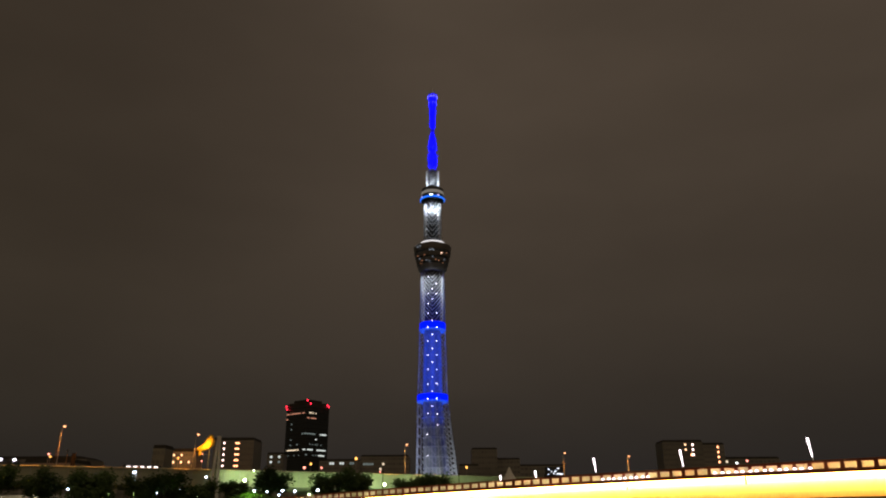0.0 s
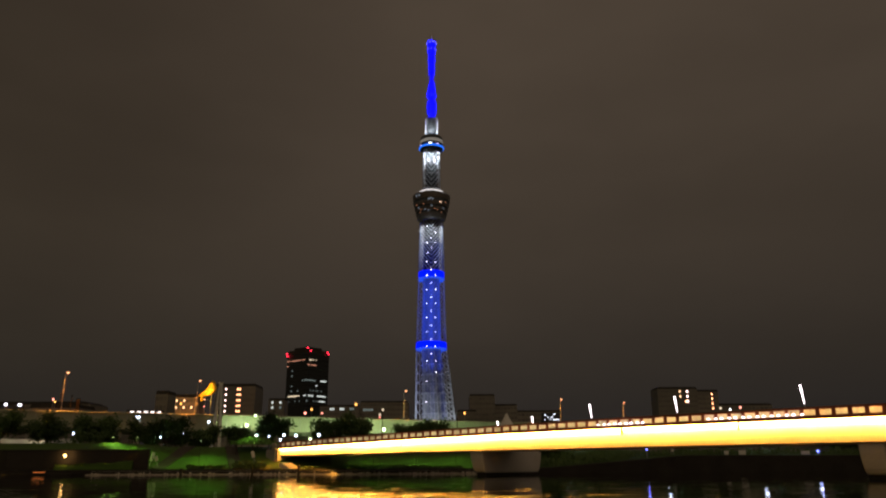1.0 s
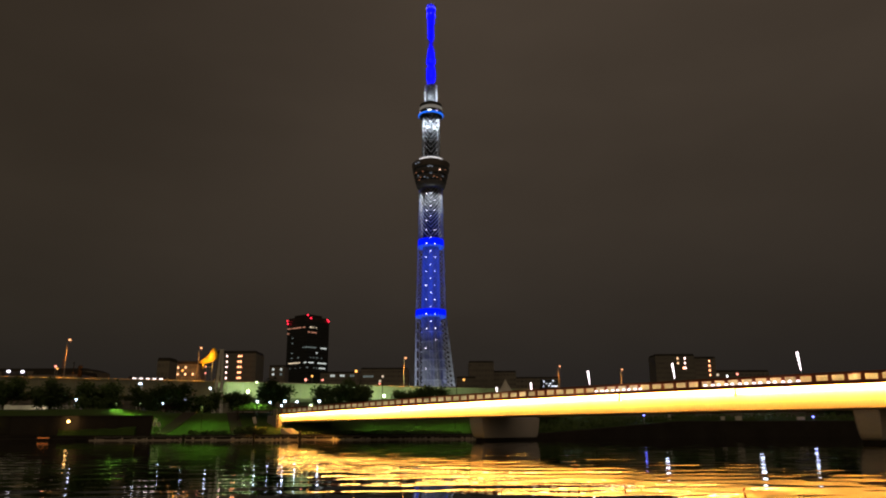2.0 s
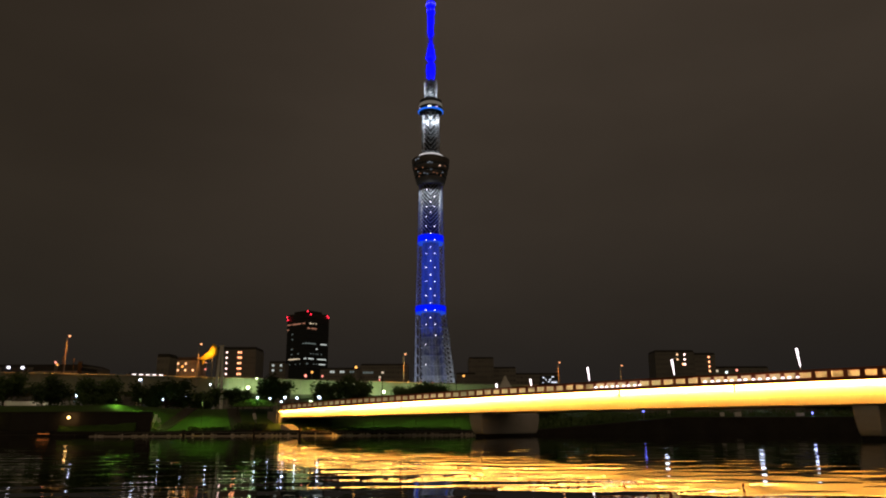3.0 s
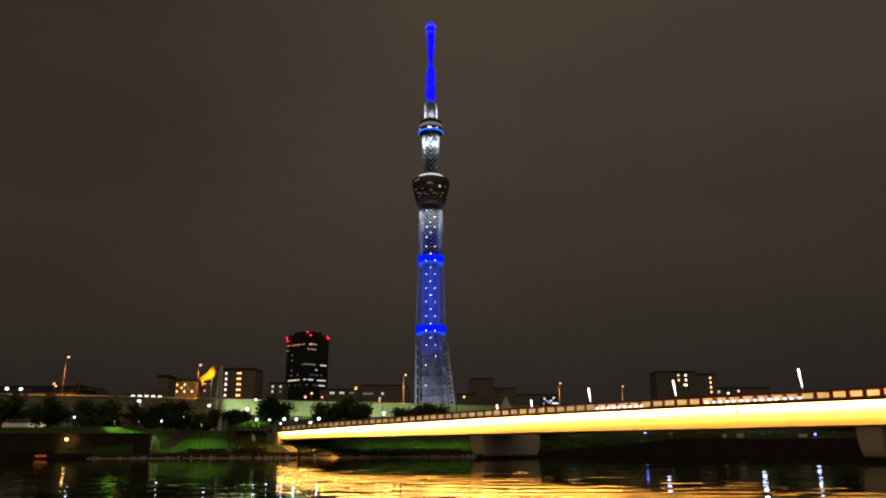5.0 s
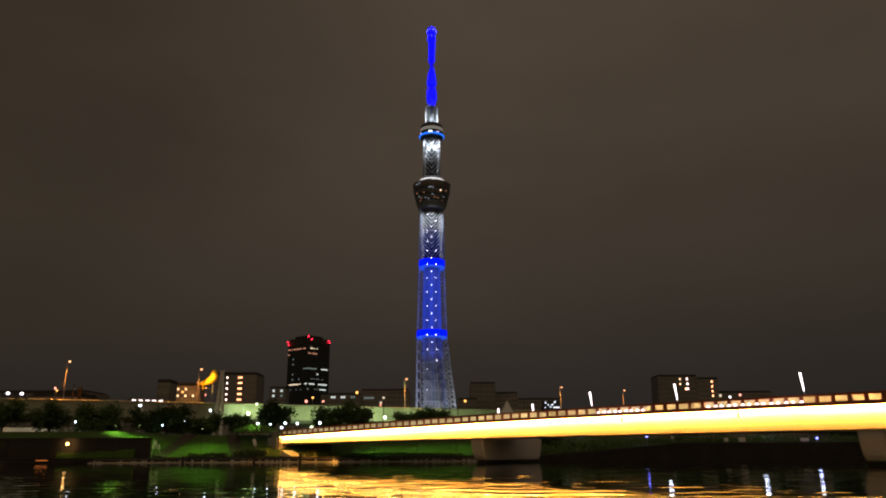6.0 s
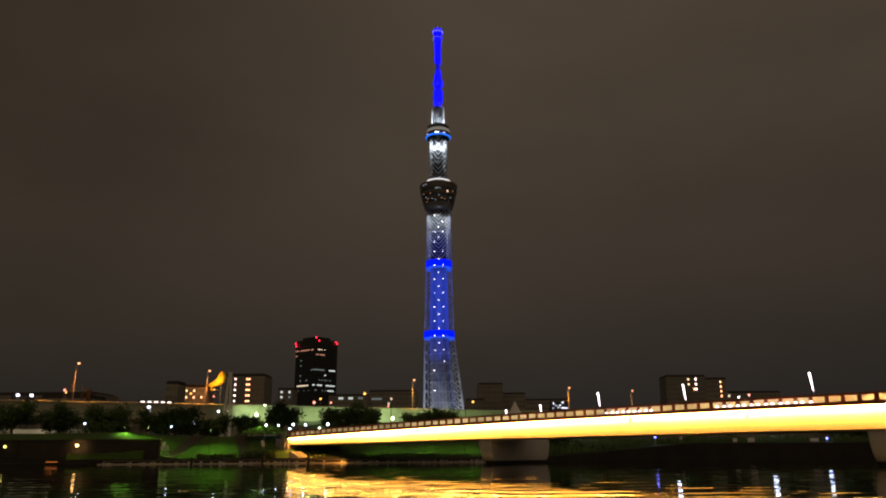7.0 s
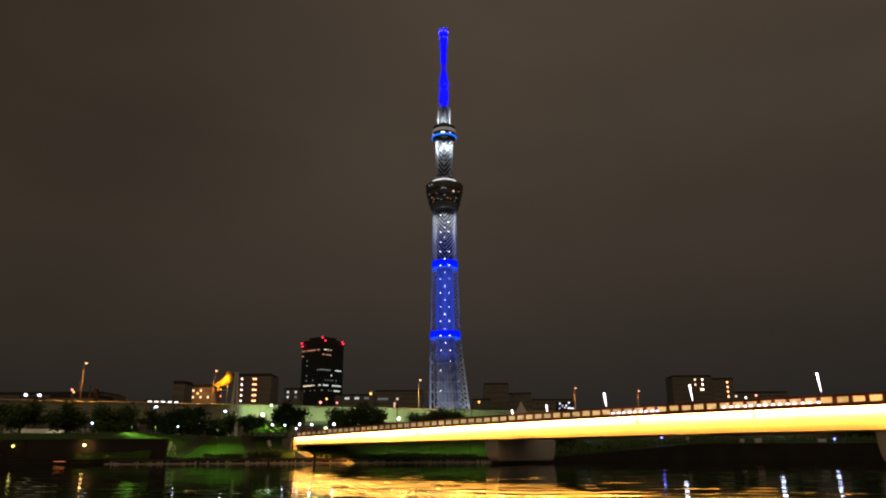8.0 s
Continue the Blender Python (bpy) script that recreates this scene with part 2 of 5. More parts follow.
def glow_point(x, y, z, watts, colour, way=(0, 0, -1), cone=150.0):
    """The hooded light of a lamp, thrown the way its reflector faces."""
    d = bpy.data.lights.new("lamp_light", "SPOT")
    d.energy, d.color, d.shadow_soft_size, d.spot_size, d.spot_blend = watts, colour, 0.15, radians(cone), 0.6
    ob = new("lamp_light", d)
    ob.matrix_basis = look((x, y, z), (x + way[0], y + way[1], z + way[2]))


# ---- ground, river and banks ----
def bank_y(x):
    """Where the far bank's wall meets the water."""
    k = min(max((x - 14) / 50, 0), 1)
    return 130 + 26 * k * k * (3 - 2 * k)


def ground_z(x, d):
    """Height of the far ground, d metres behind the wall."""
    left = min(max((-52 - x) / 8, 0), 1)
    right = min(max((x - 16) / 30, 0), 1)
    lawn = 0.95 + 4.0 * min(max((d - 4.5) / 11, 0), 1) ** 1.2
    wall = 0.95 if d < 1.4 else 4.1 + 1.5 * min(max((d - 2) / 9, 0), 1)
    flat = 3.2 + 1.0 * min(d / 20, 1)
    z = lawn * (1 - left) + wall * left
    z = z * (1 - right) + flat * right
    return z if d < 60 else 4.4


WAVE_SLOPE = 0.0096


def make_water():
    """Low wind waves in the reach before the bridge, flat water beyond."""
    xs = np.arange(-112.0, 112.1, 0.37)
    ys = np.concatenate((np.arange(11.0, 70.0, 0.25), np.arange(70.0, 162.1, 0.44)))
    gx, gy = np.meshgrid(xs, ys)
    gz = np.zeros_like(gx)
    rng = random.Random(31)
    count = 64
    for i in range(count):
        length = 0.9 * 4.0 ** ((i + rng.random()) / count)
        k = 2 * math.pi / length
        way = rng.gauss(-1.65, 0.55)
        gz += WAVE_SLOPE * math.sqrt(2 / count) / k * np.sin(k * (gx * math.cos(way) + gy * math.sin(way)) + rng.uniform(0, 6.28))
    nx, ny = len(xs), len(ys)
    verts = np.stack((gx, gy, gz), -1).reshape(-1, 3)
    rim = [(-4400, 0.8), (4400, 0.8), (4400, 200), (-4400, 200), (xs[0], ys[0]), (xs[-1], ys[0]), (xs[-1], ys[-1]), (xs[0], ys[-1])]
    verts = np.concatenate((verts, np.array([(x, y, 0.0) for x, y in rim])))
    i = (np.arange(ny - 1)[:, None] * nx + np.arange(nx - 1)[None, :]).reshape(-1)
    quads = np.stack((i, i + 1, i + nx + 1, i + nx), -1)
    o = nx * ny
    outer = np.array([(o, o + 1, o + 5, o + 4), (o + 1, o + 2, o + 6, o + 5), (o + 2, o + 3, o + 7, o + 6), (o + 3, o, o + 4, o + 7)])
    quads = np.concatenate((quads, outer))
    me = bpy.data.meshes.new("water")
    me.from_pydata(verts.tolist(), [], quads.tolist())
    me.materials.append(WATER)
    me.polygons.foreach_set("use_smooth", np.ones(len(quads), dtype=bool))
    me.update()
    return new("water", me)


def make_ground():
    bm = bmesh.new()
    xs = [-4400, -2000, -900, -450, -250] + [-180 + 4 * i for i in range(90)] + [250, 450, 900, 2000, 4400]
    ds = [0, 0.7, 1.35, 1.45, 3, 4.5, 6, 8, 10, 12, 14, 16, 18, 22, 30, 45, 60, 100, 200, 500, 1200, 2500, 4400]
    rows = []
    for d in ds:
        rows.append([bm.verts.new((x, bank_y(x) + d, ground_z(x, d) + (0.12 * noise.noise((x * 0.2, d * 0.3, 0)) if 4 < d < 60 else 0))) for x in xs])
    for a, b in zip(rows, rows[1:]):
        for i in range(len(xs) - 1):
            bm.faces.new((a[i], a[i + 1], b[i + 1], b[i]))
    g = part("ground", bm, GRASS, None, "", True)
    tagged(g, "mown green riverside lawn sloping up behind the quay", "ground", kind="structure")
    bm = bmesh.new()
    near = [(-4400, -4400), (4400, -4400), (4400, 0.8), (-4400, 0.8)]
    sweep(bm, [[(x, y, -3.0) for x, y in near], [(x, y, 0.1) for x, y in near]])
    tagged(part("pavement", bm, CONCRETE), "grey concrete river terrace at the water's edge", "pavement", kind="structure")
    tagged(make_water(), "dark rippled river water with golden light streaks", "water", kind="structure")
    bm = bmesh.new()
    xs = [-1200, -600, -300] + [-150 + 3 * i for i in range(110)] + [260, 600, 1200]
    rails = []
    for x in xs:
        y, z = bank_y(x), 0.5 if x < 16 else min(0.5 + (x - 16) * 0.09, 3.4)
        top = ground_z(x, 0.0)
        rails.append([(x, y - 0.45, -2), (x, y - 0.45, top - 0.15), (x, y + 0.5, top + 0.02), (x, y + 0.5, -2)])
    sweep(bm, rails)
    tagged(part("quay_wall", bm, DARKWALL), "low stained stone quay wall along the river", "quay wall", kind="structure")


make_ground()

# ---- footbridge ----
A, ALONG, ACROSS = Vector((-29.6, 139.0, 0)), Vector((0.7306, -0.6828, 0)), Vector((0.6828, 0.7306, 0))
BR_LEN, BR_W = 186.0, 7.0


def br_top(s):
    return 5.76 - 1.45e-4 * (s - 100) ** 2


def br_bot(s):
    return 3.50 - 0.30 * ((s - 100) / 100) ** 2


def br(s, n, z):
    return A + ALONG * s + ACROSS * n + Vector((0, 0, z))


def make_bridge():
    root = thing("footbridge", "cream steel box-girder footbridge lit golden, over the river", "bridge")
    st = [i * 3.0 for i in range(63)]
    rails = []
    for s in st:
        t, b = br_top(s), br_bot(s)
        rails.append([br(s, n, z) for n, z in ((0, t), (0, b), (1.3, b - 0.14), (BR_W - 1.3, b - 0.14), (BR_W, b), (BR_W, t))])
    part("girder", sweep(bmesh.new(), rails), CREAM, root, "cream painted steel girder")
    for side in (0, 1):
        n0, n1 = (-0.42, 0.30) if side == 0 else (BR_W - 0.30, BR_W + 0.42)
        rails = [[br(s, n, br_top(s) + z) for n, z in ((n0, 0.0), (n1, 0.0), (n1, 0.40), (n0, 0.40))] for s in st]
        part("kerb_beam", sweep(bmesh.new(), rails), BROWNGLARE, root, "dark brown edge beam")
        n0, n1 = (-0.26, 0.06) if side == 0 else (BR_W - 0.06, BR_W + 0.26)
        rails = [[br(s, n, br_top(s) + z) for n, z in ((n0, 1.0), (n1, 1.0), (n1, 1.22), (n0, 1.22))] for s in st]
        part("handrail", sweep(bmesh.new(), rails), BROWNGLARE, root, "dark brown handrail")
    rails = [[br(s, n, br_top(s) + z) for n, z in ((0.31, 0.004), (BR_W - 0.31, 0.004), (BR_W - 0.31, 0.07), (0.31, 0.07))] for s in st]
    part("deck_paving", sweep(bmesh.new(), rails), CONCRETE, root, "pale paved deck")
    pm = part("post", boxed(-0.19, 0.19, -0.11, 0.11, 0, 0.602, 0.02), BROWNGLARE, root)
    gm = part("infill_panel", boxed(-0.555, 0.555, -0.02, 0.02, 0, 0.58), PANEL, root, "milky translucent panel")
    ang = math.degrees(math.atan2(ALONG.y, ALONG.x))
    first = True
    for side in (-0.1, BR_W + 0.1):
        for i in range(124):
            s = 0.3 + i * 1.5
            m = pose(*br(s, side, br_top(s) + 0.398), 0, 0, ang)
            q = pose(*br(s + 0.75, side, br_top(s + 0.75) + 0.408), 0, 0, ang)
            if first:
                pm.matrix_basis, gm.matrix_basis, first = m, q, False
            else:
                piece("post", pm.data, root, m)
                piece("infill_panel", gm.data, root, q)["label"] = "milky translucent panel"
    # joints with drain pipes on the face
    for s in (32.0, 69.8, 83.8, 112.0):
        bm = bmesh.new()
        beam(bm, br(s, -0.47, br_top(s) + 0.3), br(s, -0.47, br_top(s) - 0.80), 0.22, n=8)
        part("drain_pipe", bm, BROWNGLARE, root)
    # plates added to stop the line lights spilling past the girder's ends
    for s in (0.04, BR_LEN - 0.04):
        rails = [[br(s + e, n, br_top(s) + z) for n, z in ((-0.42, 0.0), (-0.002, 0.0), (-0.002, -1.1), (-0.42, -0.5))] for e in (-0.04, 0.04)]
        part("spill_plate", sweep(bmesh.new(), rails), BROWNGLARE, root)
    # line luminaires under the edge beam
    for i in range(19):
        s = 4.9 + i * 9.8
        z = br_top(s) - 0.05
        slope = (br_top(s + 1) - br_top(s - 1)) / 2
        rails = [[br(q, n, br_top(q) + h) for n, h in ((-0.40, -0.004), (-0.30, -0.004), (-0.30, -0.07), (-0.40, -0.10))] for q in (s - 4.86, s, s + 4.86)]
        part("line_light", sweep(bmesh.new(), rails), LINELIGHT, root, "glowing warm line luminaire")
        e = br(s, -0.28, z - 0.03)
        lamp = area("girder_light", e, br(s, 0.0, z - 0.09), 9.8, 0.06, GIRDER_WATTS * (0.34 if s < 6 else 0.6 if s < 16 else 1.0 + 0.4 * max(0.0, (55 - s) / 55)), (1.0, 0.43, 0.064))
        x = Vector((ALONG.x, ALONG.y, slope)).normalized()
        w = (Vector(e) - br(s, 0.0, z - 0.09)).normalized()
        y = w.cross(x).normalized()
        w = x.cross(y)
        lamp.matrix_basis = Matrix.Translation(e) @ Matrix((x, y, w)).transposed().to_4x4()
    # unseen area lamps added on the deck to light the infill from behind
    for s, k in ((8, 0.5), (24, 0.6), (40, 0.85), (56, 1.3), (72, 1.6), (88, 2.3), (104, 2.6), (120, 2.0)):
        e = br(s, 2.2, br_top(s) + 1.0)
        lamp = area("panel_fill", e, br(s, 0.0, br_top(s) + 0.6), 16, 0.3, PARAPET_FILL_WATTS * k, (1.0, 0.86 - 0.0020 * s, 0.62 - 0.0034 * s))
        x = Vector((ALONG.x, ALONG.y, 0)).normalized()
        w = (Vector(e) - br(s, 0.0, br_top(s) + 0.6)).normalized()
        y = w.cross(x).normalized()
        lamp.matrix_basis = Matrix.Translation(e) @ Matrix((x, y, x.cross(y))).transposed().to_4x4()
    return root


def make_pier(s, n0, n1, thick):
    """A long concrete pier across the bridge's line, narrowing like a hull down to a wet dark foot."""
    c = br(s, 0, 0)
    root = thing("bridge_pier", "grey concrete bridge pier narrowing downward to a dark wet foot", "pier", (c.x, c.y, 0),
                 math.degrees(math.atan2(ACROSS.y, ACROSS.x)), "bridge piers")
    top = br_bot(s) - 0.14

    def ring(z, inset, cut):
        a, b, t = n0 + inset, n1 - inset * 0.6, thick / 2 - inset * 0.3
        return [(a, -t + cut, z), (a + cut, -t, z), (b - cut, -t, z), (b, -t + cut, z), (b, t - cut, z), (b - cut, t, z), (a + cut, t, z), (a, t - cut, z)]
    part("pier_wall", sweep(bmesh.new(), [ring(z, i, 0.12) for z, i in ((0.45, 0.95), (0.62, 0.70), (1.0, 0.46), (1.7, 0.24), (2.4, 0.08), (top, 0.0))]), PALECONC, root)
    part("wet_foot", sweep(bmesh.new(), [ring(z, i, 0.12) for z, i in ((-2.5, 1.0), (0.2, 1.0), (0.447, 0.97))]), DARKWALL, root, "dark wet foot at the waterline")
    part("crosshead", boxed(BR_W + 0.5, n1 - 0.4, -thick / 2 + 0.1, thick / 2 - 0.1, top - 0.3, top + 0.75, 0.06), PALECONC, root)
    return root


make_bridge()
make_pier(46.2, 0.35, 14.2, 2.3)
make_pier(96.0, 0.35, 14.2, 2.3)


def make_post_light(at, h, lean):
    root = thing("bridge_lamp", "leaning white glowing light column on the footbridge", "street lamp", at, group="bridge lamps")
    part("pole", beam(bmesh.new(), (0, 0, 0), (-lean * 0.52, 0, h * 0.52), 0.12, 0.10, 8), STEEL, root)
    part("lit_tube", beam(bmesh.new(), (-lean * 0.52, 0, h * 0.52), (-lean, 0, h), 0.08, 0.23, 10), POSTLIGHT, root, "glowing white tube")
    part("cap", beam(bmesh.new(), (-lean, 0, h), (-lean * 1.01, 0, h + 0.06), 0.25, 0.2, 10), STEEL, root)


for x, y, z, h in ((39.9, 83.6, 9.86, 4.2), (28.98, 93.9, 9.55, 4.0), (19.95, 102.2, 9.25, 3.7), (12.8, 108.8, 8.1, 2.7), (8.15, 113.3, 7.7, 2.4)):
    make_post_light((x, y, z - h), h, 0.42 * h / 4)

# ---- broadcasting tower ----
TX, TY, TZ = -17.5, 1018.0, 4.0


def tower_r(z):
    pts = ((4, 31.5), (59, 27.0), (110, 23.6), (156, 20.7), (253, 18.0), (342, 16.2))
    for (a, ra), (b, rb) in zip(pts, pts[1:]):
        if z <= b:
            return ra + (rb - ra) * (z - a) / (b - a)
    return pts[-1][1]


def tower_shift(z):
    """The three-legged foot stands off the shaft's axis."""
    return 5.5 * max(0.0, (156 - z) / 97)


def lattice(bm, z0, z1, rfun, step, rise, sectors, legs, w, gap=25.0):
    """Chevron bracing between the sectors' middle lines, upright legs and rings."""
    def at(a, z):
        return (rfun(z) * math.cos(a) + tower_shift(z), rfun(z) * math.sin(a), z)
    half = math.pi / sectors
    n = 5
    for k in range(sectors):
        mid = -math.pi / 2 + 2 * half * k
        z = z0 - rise
        while z < z1:
            for sgn in (-1, 1):
                pts = [(mid + sgn * half * i / n, z + rise * i / n) for i in range(n + 1)]
                for (a, za), (b, zb) in zip(pts, pts[1:]):
                    if za >= z0 and zb <= z1:
                        beam(bm, at(a, za), at(b, zb), w)
            z += step
    for k in range(legs):
        a = -math.pi / 2 + 2 * math.pi * (k + 0.5) / legs
        zs = [z0 + (z1 - z0) * i / 14 for i in range(15)]
        for p, q in zip(zs, zs[1:]):
            beam(bm, at(a, p), at(a, q), w * 1.1)
    z = z0
    while z <= z1 + 0.1:
        for i in range(24):
            beam(bm, at(2 * math.pi * i / 24, z), at(2 * math.pi * (i + 1) / 24, z), w * 0.8)
        z += gap
    return bm


def deck_r(z):
    """The observation deck's radius at a height."""
    pts = ((337, 16.5), (339.5, 20.0), (344, 21.3), (355, 23.8), (366, 26.2), (373, 27.2))
    for (a, ra), (b, rb) in zip(pts, pts[1:]):
        if z <= b:
            return ra + (rb - ra) * (z - a) / (b - a)
    return pts[-1][1]


def hoop(r, z0, z1, w=0.8, n=48):
    return lathe(bmesh.new(), [(r - w, z0), (r, z0), (r, z1), (r - w, z1)], n)


def make_tower():
    root = thing("broadcasting_tower", "very tall lattice broadcasting tower lit blue and white at night", "tower", (TX, TY, 0))
    part("foot_lattice", lattice(bmesh.new(), 4, 150, tower_r, 13, 26, 3, 18, 0.8, 26.0), TOWERSTEEL, root, "pale steel lattice")
    part("lower_lattice", lattice(bmesh.new(), 150, 262, tower_r, 6.0, 21, 3, 6, 0.62, 28.0), TOWERSTEEL, root, "slim white steel lattice")
    part("middle_lattice", lattice(bmesh.new(), 262, 342, tower_r, 6.0, 21, 3, 3, 1.2, 40.0), TOWERSTEEL, root, "white steel lattice")
    bm = bmesh.new()
    core = lambda z: tower_r(z) * 0.64
    rings = [[(core(z) * math.cos(2 * math.pi * i / 32) + tower_shift(z), core(z) * math.sin(2 * math.pi * i / 32), z) for i in range(32)] for z in (4, 59, 110, 156, 253, 262)]
    part("core_shaft", sweep(bm, rings), TOWERCORE, root, "blue-lit concrete core", True)
    part("upper_shaft", lathe(bmesh.new(), [(core(262), 262.01), (core(342), 342)], 32), SHADEDCORE, root, "core coloured dark as if unlit", True)
    part("upper_lattice", lattice(bmesh.new(), 384, 449, lambda z: 12.4, 7.6, 17, 3, 3, 1.5), TOWERSTEEL, root, "white steel lattice")
    part("upper_core", lathe(bmesh.new(), [(8.6, 384), (8.6, 449)], 24), DARKCLAD, root, "", True)
    part("top_lattice", lattice(bmesh.new(), 468, 498, lambda z: 9.2, 4.8, 10, 3, 3, 0.95, 30.0), TOWERSTEEL, root, "white steel lattice")
    part("top_core", lathe(bmesh.new(), [(6.2, 468), (6.2, 498)], 24), DARKCLAD, root, "", True)
    # observation deck: dark flared bowl, glazed bands, lit ring on its stepped roof
    prof = [(16.5, 337), (20.0, 339.5), (21.3, 344), (23.8, 355), (26.2, 366), (27.2, 373), (27.0, 375.2), (24.0, 376.6), (18.0, 378.4)]
    deck = part("observation_deck", lathe(bmesh.new(), prof, 48), DECKCLAD, root, "dark bowl-shaped observation deck", True)
    part("deck_roof", lathe(bmesh.new(), [(18.0, 378.41), (17.2, 381.4), (14.0, 383.0), (13.0, 387)], 48), UNLITBLACK, deck, "stepped roof coloured black as if unlit", True)
    for z in (348, 356, 365):
        r = deck_r(z)
        part("window_band", lathe(bmesh.new(), [(r - 0.6, z - 1.7), (r + 0.05, z - 1.6), (r + 0.65, z + 1.6), (r - 0.4, z + 1.7)], 48), DARKGLASS, deck, "dark glazed window band", True)
    for k in range(36):
        a = 2 * math.pi * k / 36
        part("mullion", beam(bmesh.new(), (deck_r(346) * math.cos(a), deck_r(346) * math.sin(a), 346), (deck_r(367) * math.cos(a) * 1.012, deck_r(367) * math.sin(a) * 1.012, 367), 0.5), DECKCLAD, deck)
    part("roof_light", hoop(18.1, 379.6, 381.3, 0.8, 64), RIM, deck, "softly lit ring on the roof step")
    part("edge_trim", hoop(27.35, 373.6, 374.6, 0.5, 64), DECKCLAD, deck)
    warm = lamp_material("deck_window_warm", (1.0, 0.42, 0.22), 0.30)
    bright = lamp_material("deck_spot_light", (1.0, 0.62, 0.42), 2.0)
    for x, z, w, mat in ((-20.5, 370.5, 1.6, DECKWIN), (-17, 371, 1.4, DECKWIN), (-3.2, 363.6, 1.1, DECKWIN), (-0.5, 364.2, 1.3, DECKWIN), (2.2, 363.4, 0.8, DECKWIN),
                         (13.0, 360.2, 1.0, bright), (-20.8, 358.4, 0.8, warm), (-17.5, 353.0, 0.8, DECKWIN), (-14.5, 350.0, 0.8, warm), (-11.0, 357.0, 0.7, warm),
                         (-8.5, 349.5, 0.9, DECKWIN), (0.9, 354.0, 0.7, DECKWIN), (4.8, 350.0, 0.8, warm), (-4.2, 347.8, 0.8, DECKWIN), (9.0, 349.0, 0.7, warm),
                         (17.0, 352.0, 0.7, DECKWIN), (20.5, 362.0, 0.7, warm), (-15.8, 346.6, 0.7, warm), (14.6, 347.0, 0.6, warm)):
        y = -math.sqrt(deck_r(z) ** 2 - x * x)
        part("deck_window", boxed(x - w, x + w, y - 0.7, y + 0.3, z - 0.6, z + 0.6), mat, deck, "lit window")
    # upper gallery: dark drum, pale glazing, blue ring with bright glints
    gal = part("upper_gallery", lathe(bmesh.new(), [(13.5, 446), (17.0, 448.6), (17.8, 452.6), (17.4, 457), (16.0, 463), (16.4, 467), (13.0, 469), (9.5, 470)], 40), DARKCLAD, root, "dark round upper gallery", True)
    part("gallery_light", lathe(bmesh.new(), [(17.4, 449.4), (18.5, 450.2), (18.6, 451.6), (17.8, 452.2)], 48), GALLERY, gal, "blue light band", True)
    part("gallery_glazing", lathe(bmesh.new(), [(17.3, 456.8), (17.5, 457.5), (16.6, 462.4), (16.0, 462.4)], 48), GLAZING, gal, "pale lit glazing", True)
    # glowing boxes stand in for white-blue highlights on the ring
    for x, w, mat in ((-1.6, 2.6, RINGWHITE), (-15.5, 0.8, MASTRING), (9.0, 1.6, MASTRING)):
        y = -math.sqrt(18.2 ** 2 - x * x)
        part("gallery_glint", boxed(x - w, x + w, y - 0.5, y + 0.6, 452.3, 453.4, 0.1), mat, gal, "glowing bluish glint on the ring")
    # antenna mast with its two lit lengths, a dark neck, rings and a crown
    prof = [(4.6, 498), (5.4, 504), (6.5, 511), (6.6, 524), (6.0, 528), (4.2, 530), (4.0, 533.5), (7.0, 536), (7.2, 540), (6.0, 546), (4.9, 554), (3.6, 562), (2.8, 566),
            (2.8, 571), (3.8, 574), (4.2, 592), (4.8, 609), (6.3, 613), (6.4, 617), (4.8, 619), (4.8, 621), (7.0, 624), (7.5, 629), (6.4, 632), (4.6, 633), (1.0, 634)]
    mast = part("antenna_mast", lathe(bmesh.new(), prof, 28), MASTSTEEL, root, "blue-lit antenna mast", True)
    part("lightning_rod", beam(bmesh.new(), (0, 0, 633), (0, 0, 645), 0.5, 0.2, 6), STEEL, root)
    for r, z0, z1, count in ((6.75, 508, 527, 14), (5.3, 545, 552, 10), (4.35, 575, 590, 10), (4.7, 594, 607, 10)):
        for k in range(count):
            a = 2 * math.pi * (k + 0.5) / count
            bm = boxed(r - 0.5, r + 0.25, -0.75, 0.75, z0, z1, 0.1)
            bmesh.ops.rotate(bm, verts=bm.verts[:], matrix=Matrix.Rotation(a, 3, "Z"))
            part("antenna_panel", bm, MASTSTEEL, mast)
    for r, z, count, size in ((6.5, 616, 7, 0.55), (7.3, 626.5, 10, 0.8), (6.4, 631.6, 7, 0.45)):
        for k in range(count):
            a = -math.pi / 2 + 2 * math.pi * (k + 0.5 * (count == 10)) / count
            part("mast_lamp", ball(bmesh.new(), (r * math.cos(a), r * math.sin(a), z), size, 1), MASTRING, mast, "pale violet lamp")
    for z, h in ((257.4, 4.8), (158.2, 4.2)):
        r = tower_r(z) + 0.1
        part("blue_ring", lathe(bmesh.new(), [(r - 0.8, z - h), (r + 0.3, z - h), (r + 0.1, z + h), (r - 0.9, z + h)], 48), RINGBLUE, root, "ring of blue lamps")
        part("blue_rim", hoop(r + 0.6, z - h - 1.5, z - h - 0.5, 1.0), RINGRIM, root, "paler blue light line")
        for k in range(24):
            a = 2 * math.pi * k / 24
            part("ring_bracket", beam(bmesh.new(), (r * math.cos(a), r * math.sin(a), z - h - 3.2), ((r + 0.7) * math.cos(a), (r + 0.7) * math.sin(a), z - h), 0.5), TOWERSTEEL, root)
    # the foot's splayed leg: close crossed bracing
    bm = bmesh.new()
    for k in range(22):
        z = 6 + 6.2 * k
